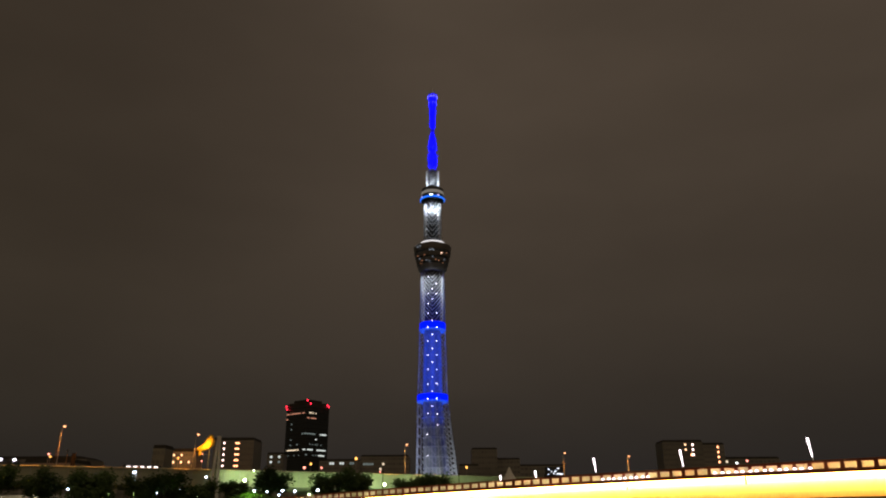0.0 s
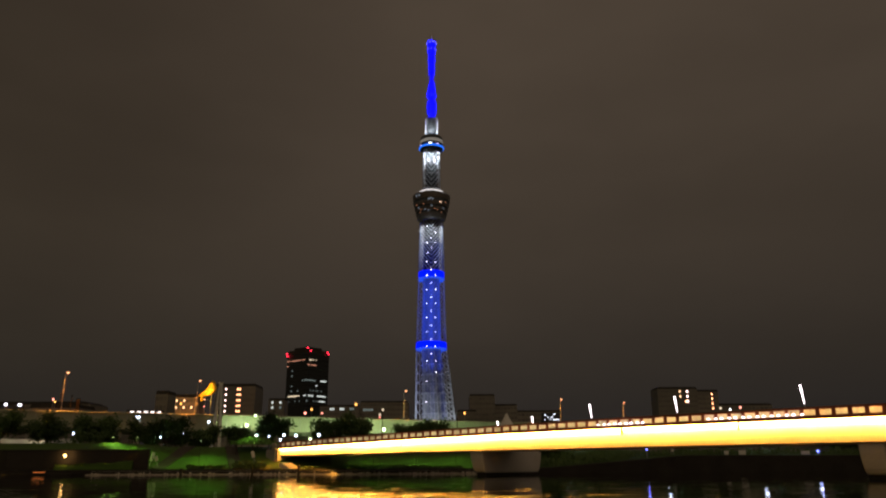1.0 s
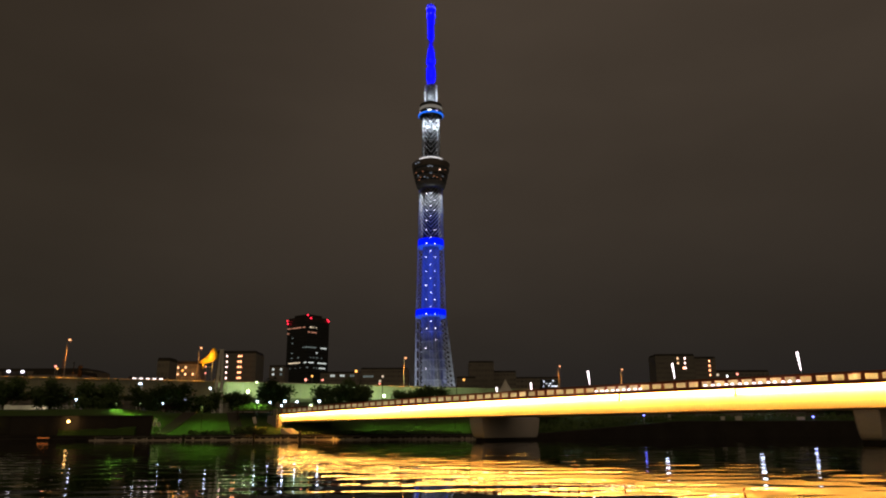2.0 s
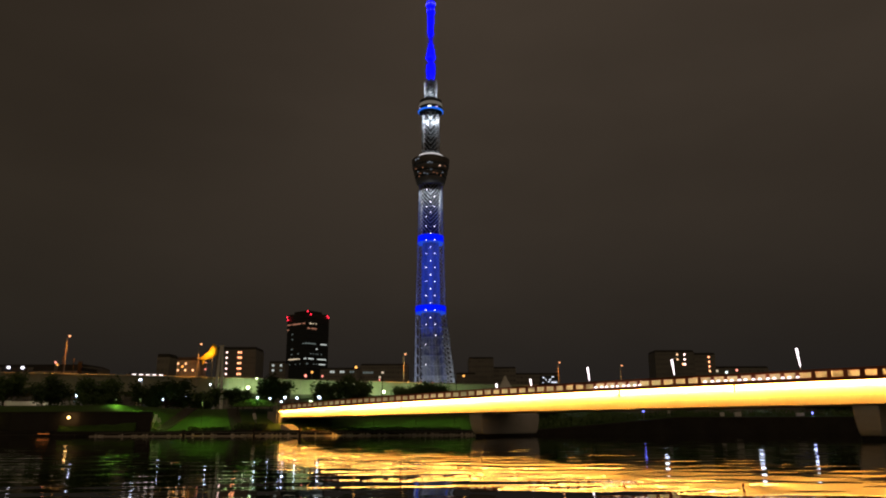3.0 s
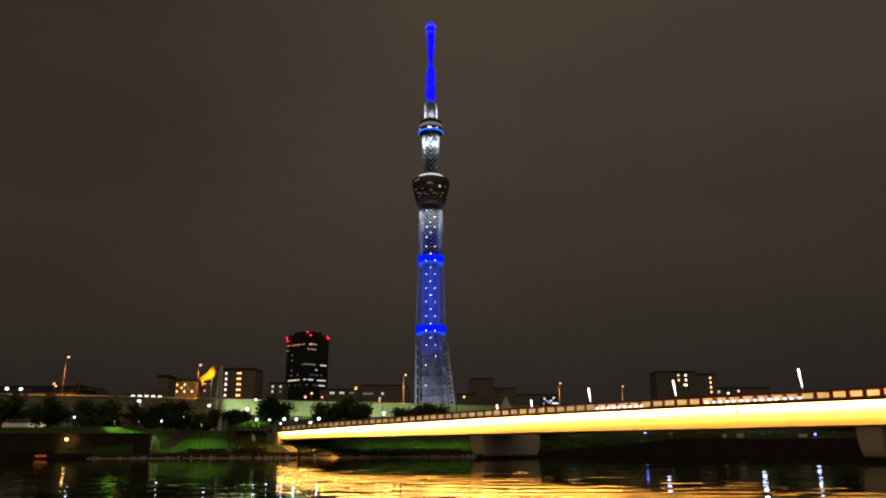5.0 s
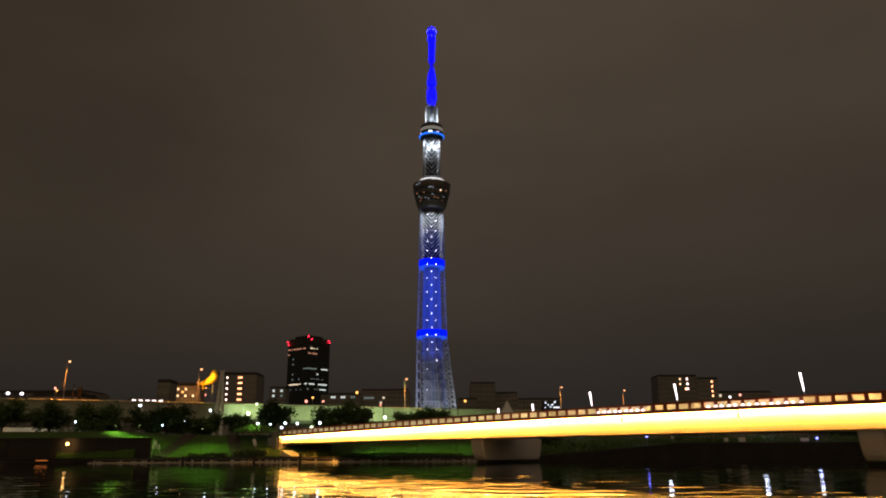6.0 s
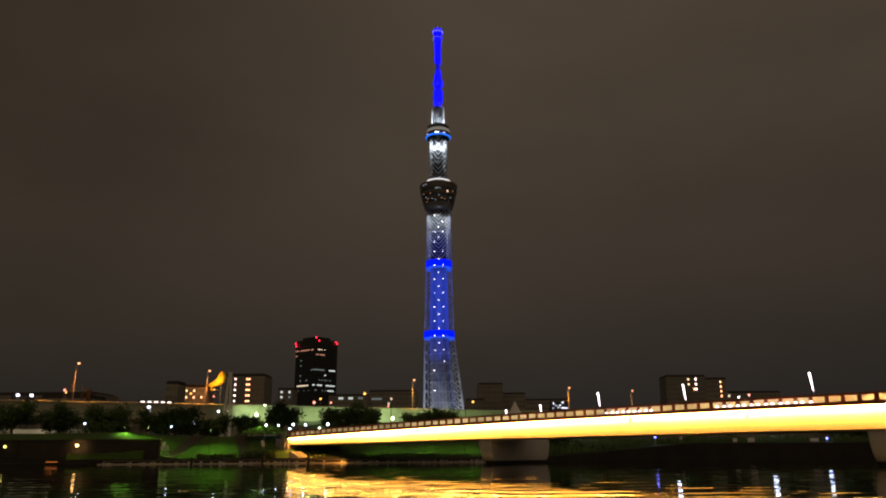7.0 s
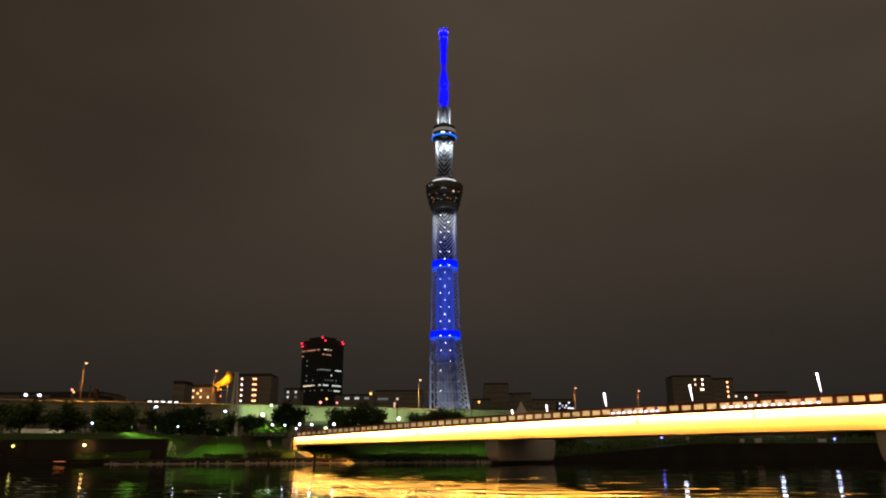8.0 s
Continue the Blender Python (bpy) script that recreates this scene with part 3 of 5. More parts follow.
        for a0, a1 in ((-1.0, -0.55), (-0.55, -0.1)):
            for p, q, w in ((a0, a1, 0.7), (a1, a0, 1.25)):
                pts = [(tower_r(h) * math.cos(a) * 1.01 + tower_shift(h), tower_r(h) * math.sin(a) * 1.01, h) for a, h in ((p, z), (q, z + 9.0))]
                beam(bm, pts[0], pts[1], w)
    part("leg_bracing", bm, TOWERSTEEL, root, "close pale crossed bracing")
    for z in (66, 80, 93, 105, 118, 131):
        r = core(z) + 0.9
        part("service_platform", lathe(bmesh.new(), [(r - 2, z), (r, z), (r, z + 1.3), (r - 2, z + 1.3)], 32, tower_shift(z), 0.0, caps=False), TOWERSTEEL, root, "pale service platform")
    for dx in (-9.0, 0.0, 9.0):
        pts = [(dx * tower_r(z) / 27 + tower_shift(z), -math.sqrt(core(z) ** 2 - dx * dx) - 0.9, z) for z in (56, 80, 105, 131)]
        bm = bmesh.new()
        for p, q in zip(pts, pts[1:]):
            beam(bm, p, q, 0.7)
        part("service_riser", bm, TOWERSTEEL, root, "pale upright on the core")
    # white sparkle lamps: single ones on the middle line, pairs in between
    first = part("sparkle_lamp", ball(bmesh.new(), (0, 0, 0), 0.58, 1), SPARK, root, "white sparkle lamp")
    placed = [(d, 134.9 + 19.7 * i) for i in range(8) for d in (-6.0, 6.0)] + [(0.0, 144.5 + 19.6 * i) for i in range(7)]
    placed += [(0.0, 293.0), (0.0, 307.9), (-5.6, 301.3), (5.6, 301.3), (5.6, 316.2), (-5.6, 326.0), (-5.6, 286.5), (-8.2, 81.0), (-7.6, 108.0), (6.0, 120.0)]
    for i, (x, z) in enumerate(placed):
        m = pose(x + tower_shift(z) * 0.5, -math.sqrt(tower_r(z) ** 2 - x * x) - 0.8, z)
        if i == 0:
            first.matrix_basis = m
        else:
            piece("sparkle_lamp", first.data, root, m)
    # blue lamps along the shaft and the mast, white floods on the lattices, all round
    for k in range(6):
        a = -math.pi / 2 + k * math.pi / 3
        for z0, z1, power in ((60, 125, 0.07), (125, 150, 0.13), (150, 250, 1.0), (250, 310, 0.5)):
            zm = (z0 + z1) / 2
            r = tower_r(zm) * 0.9
            c = Vector((TX + r * math.cos(a), TY + r * math.sin(a), zm))
            area("shaft_light", c, (TX, TY, zm), 11.0, (z1 - z0), BLUE_CORE_WATTS * power, (0.010, 0.075, 1.0))
        for r, z, r2, z2, power in ((27.5, 332, 15.8, 290, 0.42), (18.5, 446, 12, 430, 0.30), (14.0, 471, 8.5, 488, 0.17), (52, 20, 24, 100, 0.75)):
            w = 6.0 if z > 30 else 14.0
            flood = area("flood_light", (TX + r * math.cos(a), TY + r * math.sin(a), z), (TX + r2 * math.cos(a), TY + r2 * math.sin(a), z2), w, 1.5, WHITE_FLOOD_WATTS * power, (0.86, 0.93, 1.0))
            flood.data.spread = radians(75 if 400 < z < 460 else 120)
        for z, h in ((532, 58), (602, 56)):
            lamp = area("mast_light", (TX + 15 * math.cos(a), TY + 15 * math.sin(a), z), (TX, TY, z), 1.5, h, BLUE_MAST_WATTS, (0.0, 0.0, 1.0))
            lamp.data.spread = radians(70)


make_tower()

# ---- elevated expressway ----
EXP = [Vector(p) for p in ((-520, 128, 0), (-260, 134, 0), (-150, 160, 0), (-106, 180, 0), (-58, 203, 0), (-11.7, 228, 0), (14, 241, 0), (80, 274, 0), (180, 322, 0), (600, 500, 0))]


def make_expressway():
    root = thing("expressway", "long elevated expressway with pale sound barrier on piers", "viaduct", kind="structure")
    rails, bars, backs, caps = [], [], [], []
    for i, p in enumerate(EXP):
        d = (EXP[min(i + 1, len(EXP) - 1)] - EXP[max(i - 1, 0)]).normalized()
        n = Vector((-d.y, d.x, 0))
        up = Vector((0, 0, 1))
        rails.append([p + n * a + up * z for a, z in ((0.3, 12.2), (0.3, 10.5), (2.5, 9.6), (14.5, 9.6), (17, 10.5), (17, 12.2))])
        bars.append([p + n * a + up * z for a, z in ((0, 10.4), (0.25, 10.4), (0.25, 14.25), (0, 14.25))])
        caps.append([p + n * a + up * z for a, z in ((-0.42, 14.253), (0.42, 14.253), (0.42, 14.33), (0.05, 14.62), (-0.42, 14.33))])
        backs.append([p + n * a + up * z for a, z in ((16.9, 10.6), (17.2, 10.6), (17.2, 13.2), (16.9, 13.2))])
    part("deck", sweep(bmesh.new(), rails), CONCRETE, root)
    part("barrier", sweep(bmesh.new(), bars), BARRIER, root, "pale greenish sound barrier")
    part("barrier", sweep(bmesh.new(), backs), BARRIER, root)
    # coping shape added so sodium light draws a warm line along the top
    part("coping", sweep(bmesh.new(), caps), BARRIER, root, "sloped coping added to catch orange lamp light")
    rib = None
    for a, b in zip(EXP[2:], EXP[3:-1]):
        d = b - a
        for k in range(int(d.length / 4.0)):
            c = a + d * (k / int(d.length / 4.0))
            m = pose(c.x, c.y, 10.35, 0, 0, math.degrees(math.atan2(d.y, d.x)))
            if rib is None:
                rib = part("barrier_post", boxed(-0.09, 0.09, -0.08, 0.06, 0, 3.96, 0.02), STEEL, root)
                rib.matrix_basis = m
            else:
                piece("barrier_post", rib.data, root, m)
    pm = None
    for a, b in zip(EXP[1:], EXP[2:]):
        d = b - a
        n = Vector((-d.y, d.x, 0)).normalized()
        for k in range(max(1, int(d.length / 28))):
            c = a + d * ((k + 0.5) / max(1, int(d.length / 28))) + n * 8.5
            m = Matrix.Translation((c.x, c.y, 0)) @ Matrix.Rotation(math.atan2(d.y, d.x), 4, "Z")
            if pm is None:
                b2 = boxed(-1.2, 1.2, -1.5, 1.5, 3.9, 8.6, 0.15)
                box(b2, -1.3, 1.3, -7, 7, 8.3, 9.62)
                pm = part("column", b2, CONCRETE, root)
                pm.matrix_basis = m
            else:
                piece("column", pm.data, root, m)


make_expressway()


def make_road_lamp(at, h, arm, group="expressway lamps", strut=False):
    root = thing("street_lamp", "tall orange sodium street lamp on the expressway", "street lamp", at, group=group)
    part("pole", beam(bmesh.new(), (0, 0, 0), (0, 0, h - 0.5), 0.32, 0.2, 8), STEEL, root)
    for side in (-1, 1) if strut else ():
        part("strut", beam(bmesh.new(), (side * 0.95, 0.5, 0), (side * 0.12, 0, h * 0.62), 0.22, 0.16, 6), STEEL, root)
    part("arm", beam(bmesh.new(), (0, 0, h - 0.6), (arm, 0, h), 0.16, 0.14, 8), STEEL, root)
    head = part("head", boxed(arm - 0.5, arm + 0.5, -0.25, 0.25, h + 0.1, h + 0.25, 0.04), STEEL, root)
    bm = bmesh.new()
    ball(bm, (arm, 0, h - 0.05), 0.30, 2, 0.75)
    part("lamp", bm, SODIUM, head, "glowing orange lamp")


for x, y, z in ((-94.9, 188, 24.1), (-65.9, 201.5, 23.4), (-12.2, 230, 23.2), (38.8, 254.5, 22.5), (62.7, 266.5, 22.3), (-140, 167, 24)):
    make_road_lamp((x, y, 12.2), z - 12.2, 0.5, strut=-66 < x < -65)
    # light set well before its lamp so the barrier front catches it
    glow_point(x + 0.3, y - 2.6, z - 0.7, 4600.0, (1.0, 0.30, 0.05))


# ---- quay details ----
def make_quay():
    post = None
    rng = random.Random(8)
    for i in range(150):
        x = -58.5 + i * 0.43 + rng.uniform(-0.12, 0.12)
        y = bank_y(x) - 0.95
        if post is None:
            post = part("guard_stone", boxed(-0.15, 0.15, -0.10, 0.10, 0.0, 0.27, 0.05), STONE)
            root = thing("quay_kerb", "row of short uneven pale stones along the quay edge", "kerb")
            post.parent = root
            post.matrix_basis = pose(x, y, 0.18, 0, 0, 4)
        elif rng.random() < 0.62:
            m = pose(x, y, 0.17, rng.uniform(-5, 5), rng.uniform(-8, 8), rng.uniform(-20, 20))
            piece("guard_stone", post.data, root, m @ Matrix.Diagonal((rng.uniform(0.5, 1.3), 1, rng.uniform(0.4, 1.15), 1)))
    bm = bmesh.new()
    beam(bm, (-58.8, 129.25, 0.62), (6.2, 129.25, 0.62), 0.05, n=6)
    part("wire_rail", bm, STEEL, root)
    bm = bmesh.new()
    rails = [[(x, bank_y(x) - 1.35, -2), (x, bank_y(x) - 1.35, 0.16), (x, bank_y(x) - 0.44, 0.2), (x, bank_y(x) - 0.44, -2)] for x in (-59.5, -40, -20, 0, 14)]
    tagged(part("quay_step", sweep(bmesh.new(), rails), STONE), "low stone step at the waterline under the quay", "step", kind="structure")
    rails = [[(x, 125.8, -2), (x, 125.8, 0.36), (x, 129.6, 0.38), (x, 129.6, -2)] for x in (-300, -140, -100, -60.5)]
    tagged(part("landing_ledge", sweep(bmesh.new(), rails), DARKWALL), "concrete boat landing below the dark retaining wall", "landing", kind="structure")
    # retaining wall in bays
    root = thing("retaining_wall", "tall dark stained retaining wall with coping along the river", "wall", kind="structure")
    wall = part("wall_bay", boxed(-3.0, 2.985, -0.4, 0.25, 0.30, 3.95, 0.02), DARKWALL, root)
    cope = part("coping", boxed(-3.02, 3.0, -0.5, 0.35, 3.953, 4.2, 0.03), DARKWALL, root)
    wall.matrix_basis = cope.matrix_basis = pose(-53, 131.0, 0)
    for i in range(1, 40):
        m = pose(-53 - 6 * i, 131.0, 0)
        piece("wall_bay", wall.data, root, m)
        piece("coping", cope.data, root, m)
    # mooring piles
    pile = thing("mooring_pile", "dark wet timber mooring pile in the river", "pile", (-23.9, 127.2, 0), group="mooring piles")
    part("trunk", lathe(bmesh.new(), [(0.22, -2.5), (0.20, 1.5), (0.14, 1.6)], 10), WOOD, pile)
    for x, y, k in ((-31.6, 127.6, 0.85), (-43.2, 127.4, 0.8)):
        copy_thing(pile, pose(x, y, -2.5 + 2.5 * k))


make_quay()


def make_wall_lamp(x, y, z, mat, label):
    root = thing("wall_lamp", label, "lamp", (x, y, z), group="wall lamps")
    part("bracket", boxed(-0.08, 0.08, 0.2, 0.62, -0.08, 0.08, 0.02), STEEL, root)
    bm = bmesh.new()
    ball(bm, (0, 0, 0), 0.25, 2)
    part("globe", bm, mat, root, "glowing globe", True)


glow_point(-63.9, 129.55, 3.2, 70.0, (1.0, 0.55, 0.18), (0, 1, -0.2), 165.0)
make_wall_lamp(-63.9, 130.0, 3.2, WARM, "warm glowing globe lamp on the retaining wall")
make_wall_lamp(-76.2, 130.0, 3.1, lamp_material("yellow_lamp", (0.85, 0.72, 0.16), 2.0), "yellowish globe lamp on the retaining wall")


# ---- bank lamps ----
def make_bank_lamp(x, y, z, mat, r=0.3, label="cool white globe lamp on a riverside path", watts=0.0, colour=(1, 1, 1), way=(0, 0, -1)):
    d = y - bank_y(x)
    base = ground_z(x, d) - 0.1
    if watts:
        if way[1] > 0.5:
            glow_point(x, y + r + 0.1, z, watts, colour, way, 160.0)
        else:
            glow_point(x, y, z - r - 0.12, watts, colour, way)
    root = thing("park_lamp", label, "street lamp", (x, y, base), group="park lamps")
    part("pole", beam(bmesh.new(), (0, 0, 0), (0, 0, z - base - r * 0.8), 0.15 if r > 0.15 else 0.07, 0.09 if r > 0.15 else 0.05, 8), STEEL if r > 0.15 else WOOD, root)
    bm = bmesh.new()
    ball(bm, (0, 0, z - base), r, 2)
    part("globe", bm, mat, root, "glowing globe", True)
    part("cap", lathe(bmesh.new(), [(r * 0.75, z - base + r * 0.75), (r * 0.9, z - base + r * 0.85), (r * 0.2, z - base + r * 1.25)], 12), STEEL, root)


BLUISH = lamp_material("bluish_lamp", (0.16, 0.18, 1.0), 6.0)
MERC_LABEL = "greenish mercury lamp on a pole before the barrier"
for x, y, z, mat, r in (
        (-72.7, 150, 7.68, COOL, 0.32), (-71.2, 155, 7.98, COOL, 0.2), (-55.5, 150, 6.9, COOL, 0.24), (-54.5, 160, 8.0, COOL, 0.24),
        (-55.9, 181, 11.5, COOL, 0.40), (-36.8, 150, 7.15, COOL, 0.36), (-34.3, 150, 7.02, COOL, 0.28), (-31.4, 150, 7.2, COOL, 0.40),
        (-31.6, 148, 6.3, COOL, 0.30), (-29.0, 150, 7.1, COOL, 0.36), (-24.6, 150, 7.2, COOL, 0.46), (-41.0, 175, 11.0, COOL, 0.36),
        (24.9, 150, 6.6, COOL, 0.6), (47.4, 164, 6.8, COOL, 0.85), (67.6, 164, 7.1, COOL, 0.95), (80.2, 166, 6.2, COOL, 0.75)):
    make_bank_lamp(x, y, z, mat, r * 0.52, watts=45.0, colour=(0.66, 0.80, 1.0))
# the last two are made up, low down, to even out the barrier's light
for x, y, z, r in ((-51.2, 198, 11.6, 0.5), (-48.6, 196, 13.8, 0.26), (-17.0, 215, 11.1, 0.5), (-24.0, 203, 12.6, 0.34), (-21.6, 205, 10.8, 0.3),
                   (-7.4, 210, 10.9, 0.26), (9.6, 218, 11.2, 0.5), (-36.0, 206, 8.2, 0.4), (-4.0, 222, 8.4, 0.4)):
    make_bank_lamp(x, y, z, MERCURY, r * 0.85, MERC_LABEL, 4300.0 * r, (0.74, 1.0, 0.44), (0, 1, -0.1))
for x, y, z in ((37.75, 144.0, 4.2), (76.2, 157.6, 3.95)):
    make_bank_lamp(x, y, z, BLUISH, 0.2, "small bluish lamp on the far quay", 20.0, (0.5, 0.6, 1.0))
# slim lamps added to light lawn, bank and pavilion green; none known there
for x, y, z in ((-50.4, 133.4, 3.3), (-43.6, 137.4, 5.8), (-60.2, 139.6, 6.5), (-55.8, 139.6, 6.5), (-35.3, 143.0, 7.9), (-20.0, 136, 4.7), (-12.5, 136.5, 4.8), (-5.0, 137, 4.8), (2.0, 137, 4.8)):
    make_bank_lamp(x, y, z, lamp_material("lawn_fill", (0.70, 1.0, 0.40), 0.9), 0.07, "small greenish lamp added to light the lawn", 300.0 if z > 7.5 else 150.0 if x > -21 else 300.0 if x < -55 else 460.0 if x > -46 else 220.0, (0.55, 1.0, 0.16))


# ---- trees ----
def make_tree(seed, h, w):
    rng = random.Random(seed)
    root = thing("tree", "dark leafy tree on the riverside lawn at night", "tree", group="riverside trees")
    bm = bmesh.new()
    th = h * 0.34
    lean = (rng.uniform(-0.3, 0.3), rng.uniform(-0.3, 0.3))
    fork = Vector((lean[0], lean[1], th))
    beam(bm, (0, 0, -0.3), fork, 0.5, 0.34, 8)
    tips = []
    for i in range(11):
        a = i * 2.4 + rng.random()
        reach = rng.uniform(0.14, 0.40)
        tip = Vector((math.cos(a) * w * reach, math.sin(a) * w * reach, h * rng.uniform(0.36, 0.90 - 0.5 * abs(reach - 0.2))))
        mid = (fork + tip) / 2 + Vector((rng.uniform(-0.3, 0.3), rng.uniform(-0.3, 0.3), 0.2))
        beam(bm, fork, mid, 0.24, 0.16, 6)
        beam(bm, mid, tip, 0.16, 0.06, 5)
        tips.append(tip)
    part("trunk", bm, BARK, root, "dark bark trunk and limbs")
    bm = bmesh.new()
    clumps = [(t + Vector((rng.uniform(-0.5, 0.5), rng.uniform(-0.5, 0.5), rng.uniform(-0.2, 0.5))), rng.uniform(0.55, 1.0)) for t in tips for _ in range(3)]
    for c, k in clumps:
        rr = w * 0.21 * k
        for _ in range(115):
            d = Vector((rng.gauss(0, 1), rng.gauss(0, 1), rng.gauss(0, 0.75)))
            p = c + d.normalized() * rr * rng.uniform(0.3, 1.12)
            s = rng.uniform(0.16, 0.36)
            u = Vector((rng.gauss(0, 1), rng.gauss(0, 1), rng.gauss(0, 0.5))).normalized()
            v = u.orthogonal().normalized()
            q = [p + u * s, p + v * s * 0.55, p - u * s, p - v * s * 0.55]
            bm.faces.new([bm.verts.new(x) for x in q])
    part("crown", bm, LEAF, root, "dense dark green foliage")
    return root


KINDS = [make_tree(11, 7.8, 9.0), make_tree(23, 7.0, 8.0), make_tree(37, 6.4, 9.0)]
SPOTS = ((-87.0, 150, 1.06, 0), (-78.4, 151, 1.12, 1), (-69.0, 152, 1.14, 2), (-97.0, 149, 1.15, 0), (-55.6, 153, 1.16, 2), (-62.5, 160, 0.98, 1), (-73.0, 161, 1.0, 0),
         (-49.0, 157, 0.92, 1), (-43.6, 160, 0.74, 2), (-35.4, 158, 1.05, 1), (-24.6, 163, 1.0, 2), (-19.4, 165, 1.08, 1), (-8.0, 168, 0.85, 2), (-2.8, 168, 0.98, 2),
         (-107.0, 152, 1.1, 1), (18.9, 140, 0.62, 2), (30.0, 152, 0.7, 1), (52.0, 166, 0.8, 2), (60.0, 165, 0.75, 1), (72.0, 166, 0.8, 0), (86.0, 167, 0.8, 2))
used = set()
for i, (x, y, k, n) in enumerate(SPOTS):
    m = pose(x, y, ground_z(x, y - bank_y(x)) - (1.9 if x < -45 else 0.25), 0, 0, 67 * i) @ Matrix.Scale(k, 4)
    if n not in used:
        used.add(n)
        KINDS[n].matrix_basis = m
    else:
        t = copy_thing(KINDS[n], m)
        t.matrix_basis = m


def make_shrubs():
    """Clipped hedge and undergrowth along the bank beyond the bridge."""
    rng = random.Random(5)
    bm = bmesh.new()
    for _ in range(5200):
        x = rng.uniform(16, 130)
        d = rng.uniform(3, 9)
        z = ground_z(x, d) + abs(rng.gauss(0, 0.7)) * (0.7 + 0.5 * noise.noise((x * 0.3, 0, 0)))
        p = Vector((x, bank_y(x) + d, z))
        u = Vector((rng.gauss(0, 1), rng.gauss(0, 1), rng.gauss(0, 0.6))).normalized() * rng.uniform(0.2, 0.45)
        v = u.orthogonal().normalized() * u.length * 0.6
        bm.faces.new([bm.verts.new(c) for c in (p + u, p + v, p - u, p - v)])
    tagged(part("shrubs", bm, LEAF), "dark undergrowth along the far river bank", "shrubs", kind="stuff")


make_shrubs()


# ---- pavilion and abutment ----
def make_pavilion():
    root = thing("pavilion", "open riverside shelter with a green-lit hipped roof", "pavilion", (-35.3, 143.5, 2.9))
    bm = bmesh.new()
    a = [bm.verts.new(p) for p in ((-3.6, -2.2, 2.35), (3.6, -2.2, 2.35), (3.6, 2.2, 2.35), (-3.6, 2.2, 2.35))]
    c = [bm.verts.new(p) for p in ((-3.6, -2.2, 2.5), (3.6, -2.2, 2.5), (3.6, 2.2, 2.5), (-3.6, 2.2, 2.5))]
    b = [bm.verts.new(p) for p in ((-1.4, 0, 3.45), (1.4, 0, 3.45))]
    bm.faces.new(a[::-1])
    for i in range(4):
        bm.faces.new((a[i], a[(i + 1) % 4], c[(i + 1) % 4], c[i]))
    bm.faces.new((c[0], c[1], b[1], b[0]))
    bm.faces.new((c[2], c[3], b[0], b[1]))
    bm.faces.new((c[1], c[2], b[1]))
    bm.faces.new((c[3], c[0], b[0]))
    part("roof", bm, TILE, root, "green-lit roof")
    rng = random.Random(29)
    bm = bmesh.new()
    for _ in range(1100):
        x, y = rng.uniform(-3.8, 3.8), rng.uniform(-2.4, 2.4)
        lift = 2.45 + 1.0 * max(0.0, 1 - max(abs(y) / 2.2, (abs(x) - 1.4) / 2.2))
        p = Vector((x, y, lift + rng.random() ** 2 * (0.35 + 0.3 * noise.noise((x, y, 1.0)))))
        u = Vector((rng.gauss(0, 1), rng.gauss(0, 1), rng.gauss(0, 0.6))).normalized() * rng.uniform(0.12, 0.3)
        v = u.orthogonal().normalized() * u.length * 0.6
        bm.faces.new([bm.verts.new(c) for c in (p + u, p + v, p - u, p - v)])
    part("climbing_plant", bm, VINE, root, "uneven green creeper over the roof")
    for x in (-3.0, 0, 3.0):
        for y in (-1.8, 1.8):
            part("post", boxed(x - 0.09, x + 0.09, y - 0.09, y + 0.09, -0.6, 2.36, 0.015), WOOD, root)
    part("bench", box(boxed(-2.4, 2.4, 0.8, 1.25, 0.38, 0.46), -2.2, 2.2, 0.9, 1.1, -0.4, 0.38), WOOD, root)


make_pavilion()


def make_abutment():
    root = thing("bridge_abutment", "warm-lit pale concrete abutment and stair at the bridge end", "abutment", kind="structure")
    ang = math.degrees(math.atan2(ALONG.y, ALONG.x))
    m = pose(A.x, A.y, 0, 0, 0, ang)
    o = part("end_wall", boxed(-3.4, 0.1, -0.7, 7.6, 0.2, 4.25, 0.05), CONCRETE, root, "pale concrete end wall")
    o.matrix_basis = m
    p = part("pylon_post", boxed(-1.3, -0.15, -1.0, -0.72, 0.4, 5.4, 0.06), CONCRETE, root, "pale square newel pillar")
    p.matrix_basis = m
    q = part("end_wall", boxed(BR_LEN - 0.2, BR_LEN + 9.0, -0.7, 7.6, -2.0, 4.62, 0.05), CONCRETE, root, "pale concrete end wall")
    q.matrix_basis = m
    # stair down to the quay
    step = None
    for i in range(10):
        x, y, z = -27.9 + 0.34 * i, 136.0 - 0.32 * i, 1.98 - 0.172 * i
        bm = boxed(-0.36, 0.36, -1.1, 1.1, -1.6, 0.0, 0.015) if step is None else None
        if step is None:
            step = part("stair_step", bm, PALECONC, root)
            step.matrix_basis = pose(x, y, z, 0, 0, -43)
        else:
            piece("stair_step", step.data, root, pose(x, y, z, 0, 0, -43))
    return root


make_abutment()


# ---- buildings ----
def prism(bm, foot, z0, z1, inset=0.0):
    c = Vector((sum(p[0] for p in foot) / len(foot), sum(p[1] for p in foot) / len(foot)))
    top = [Vector(p).lerp(c, inset) for p in foot]
    return sweep(bm, [[(x, y, z0) for x, y in foot], [(p.x, p.y, z1) for p in top]])


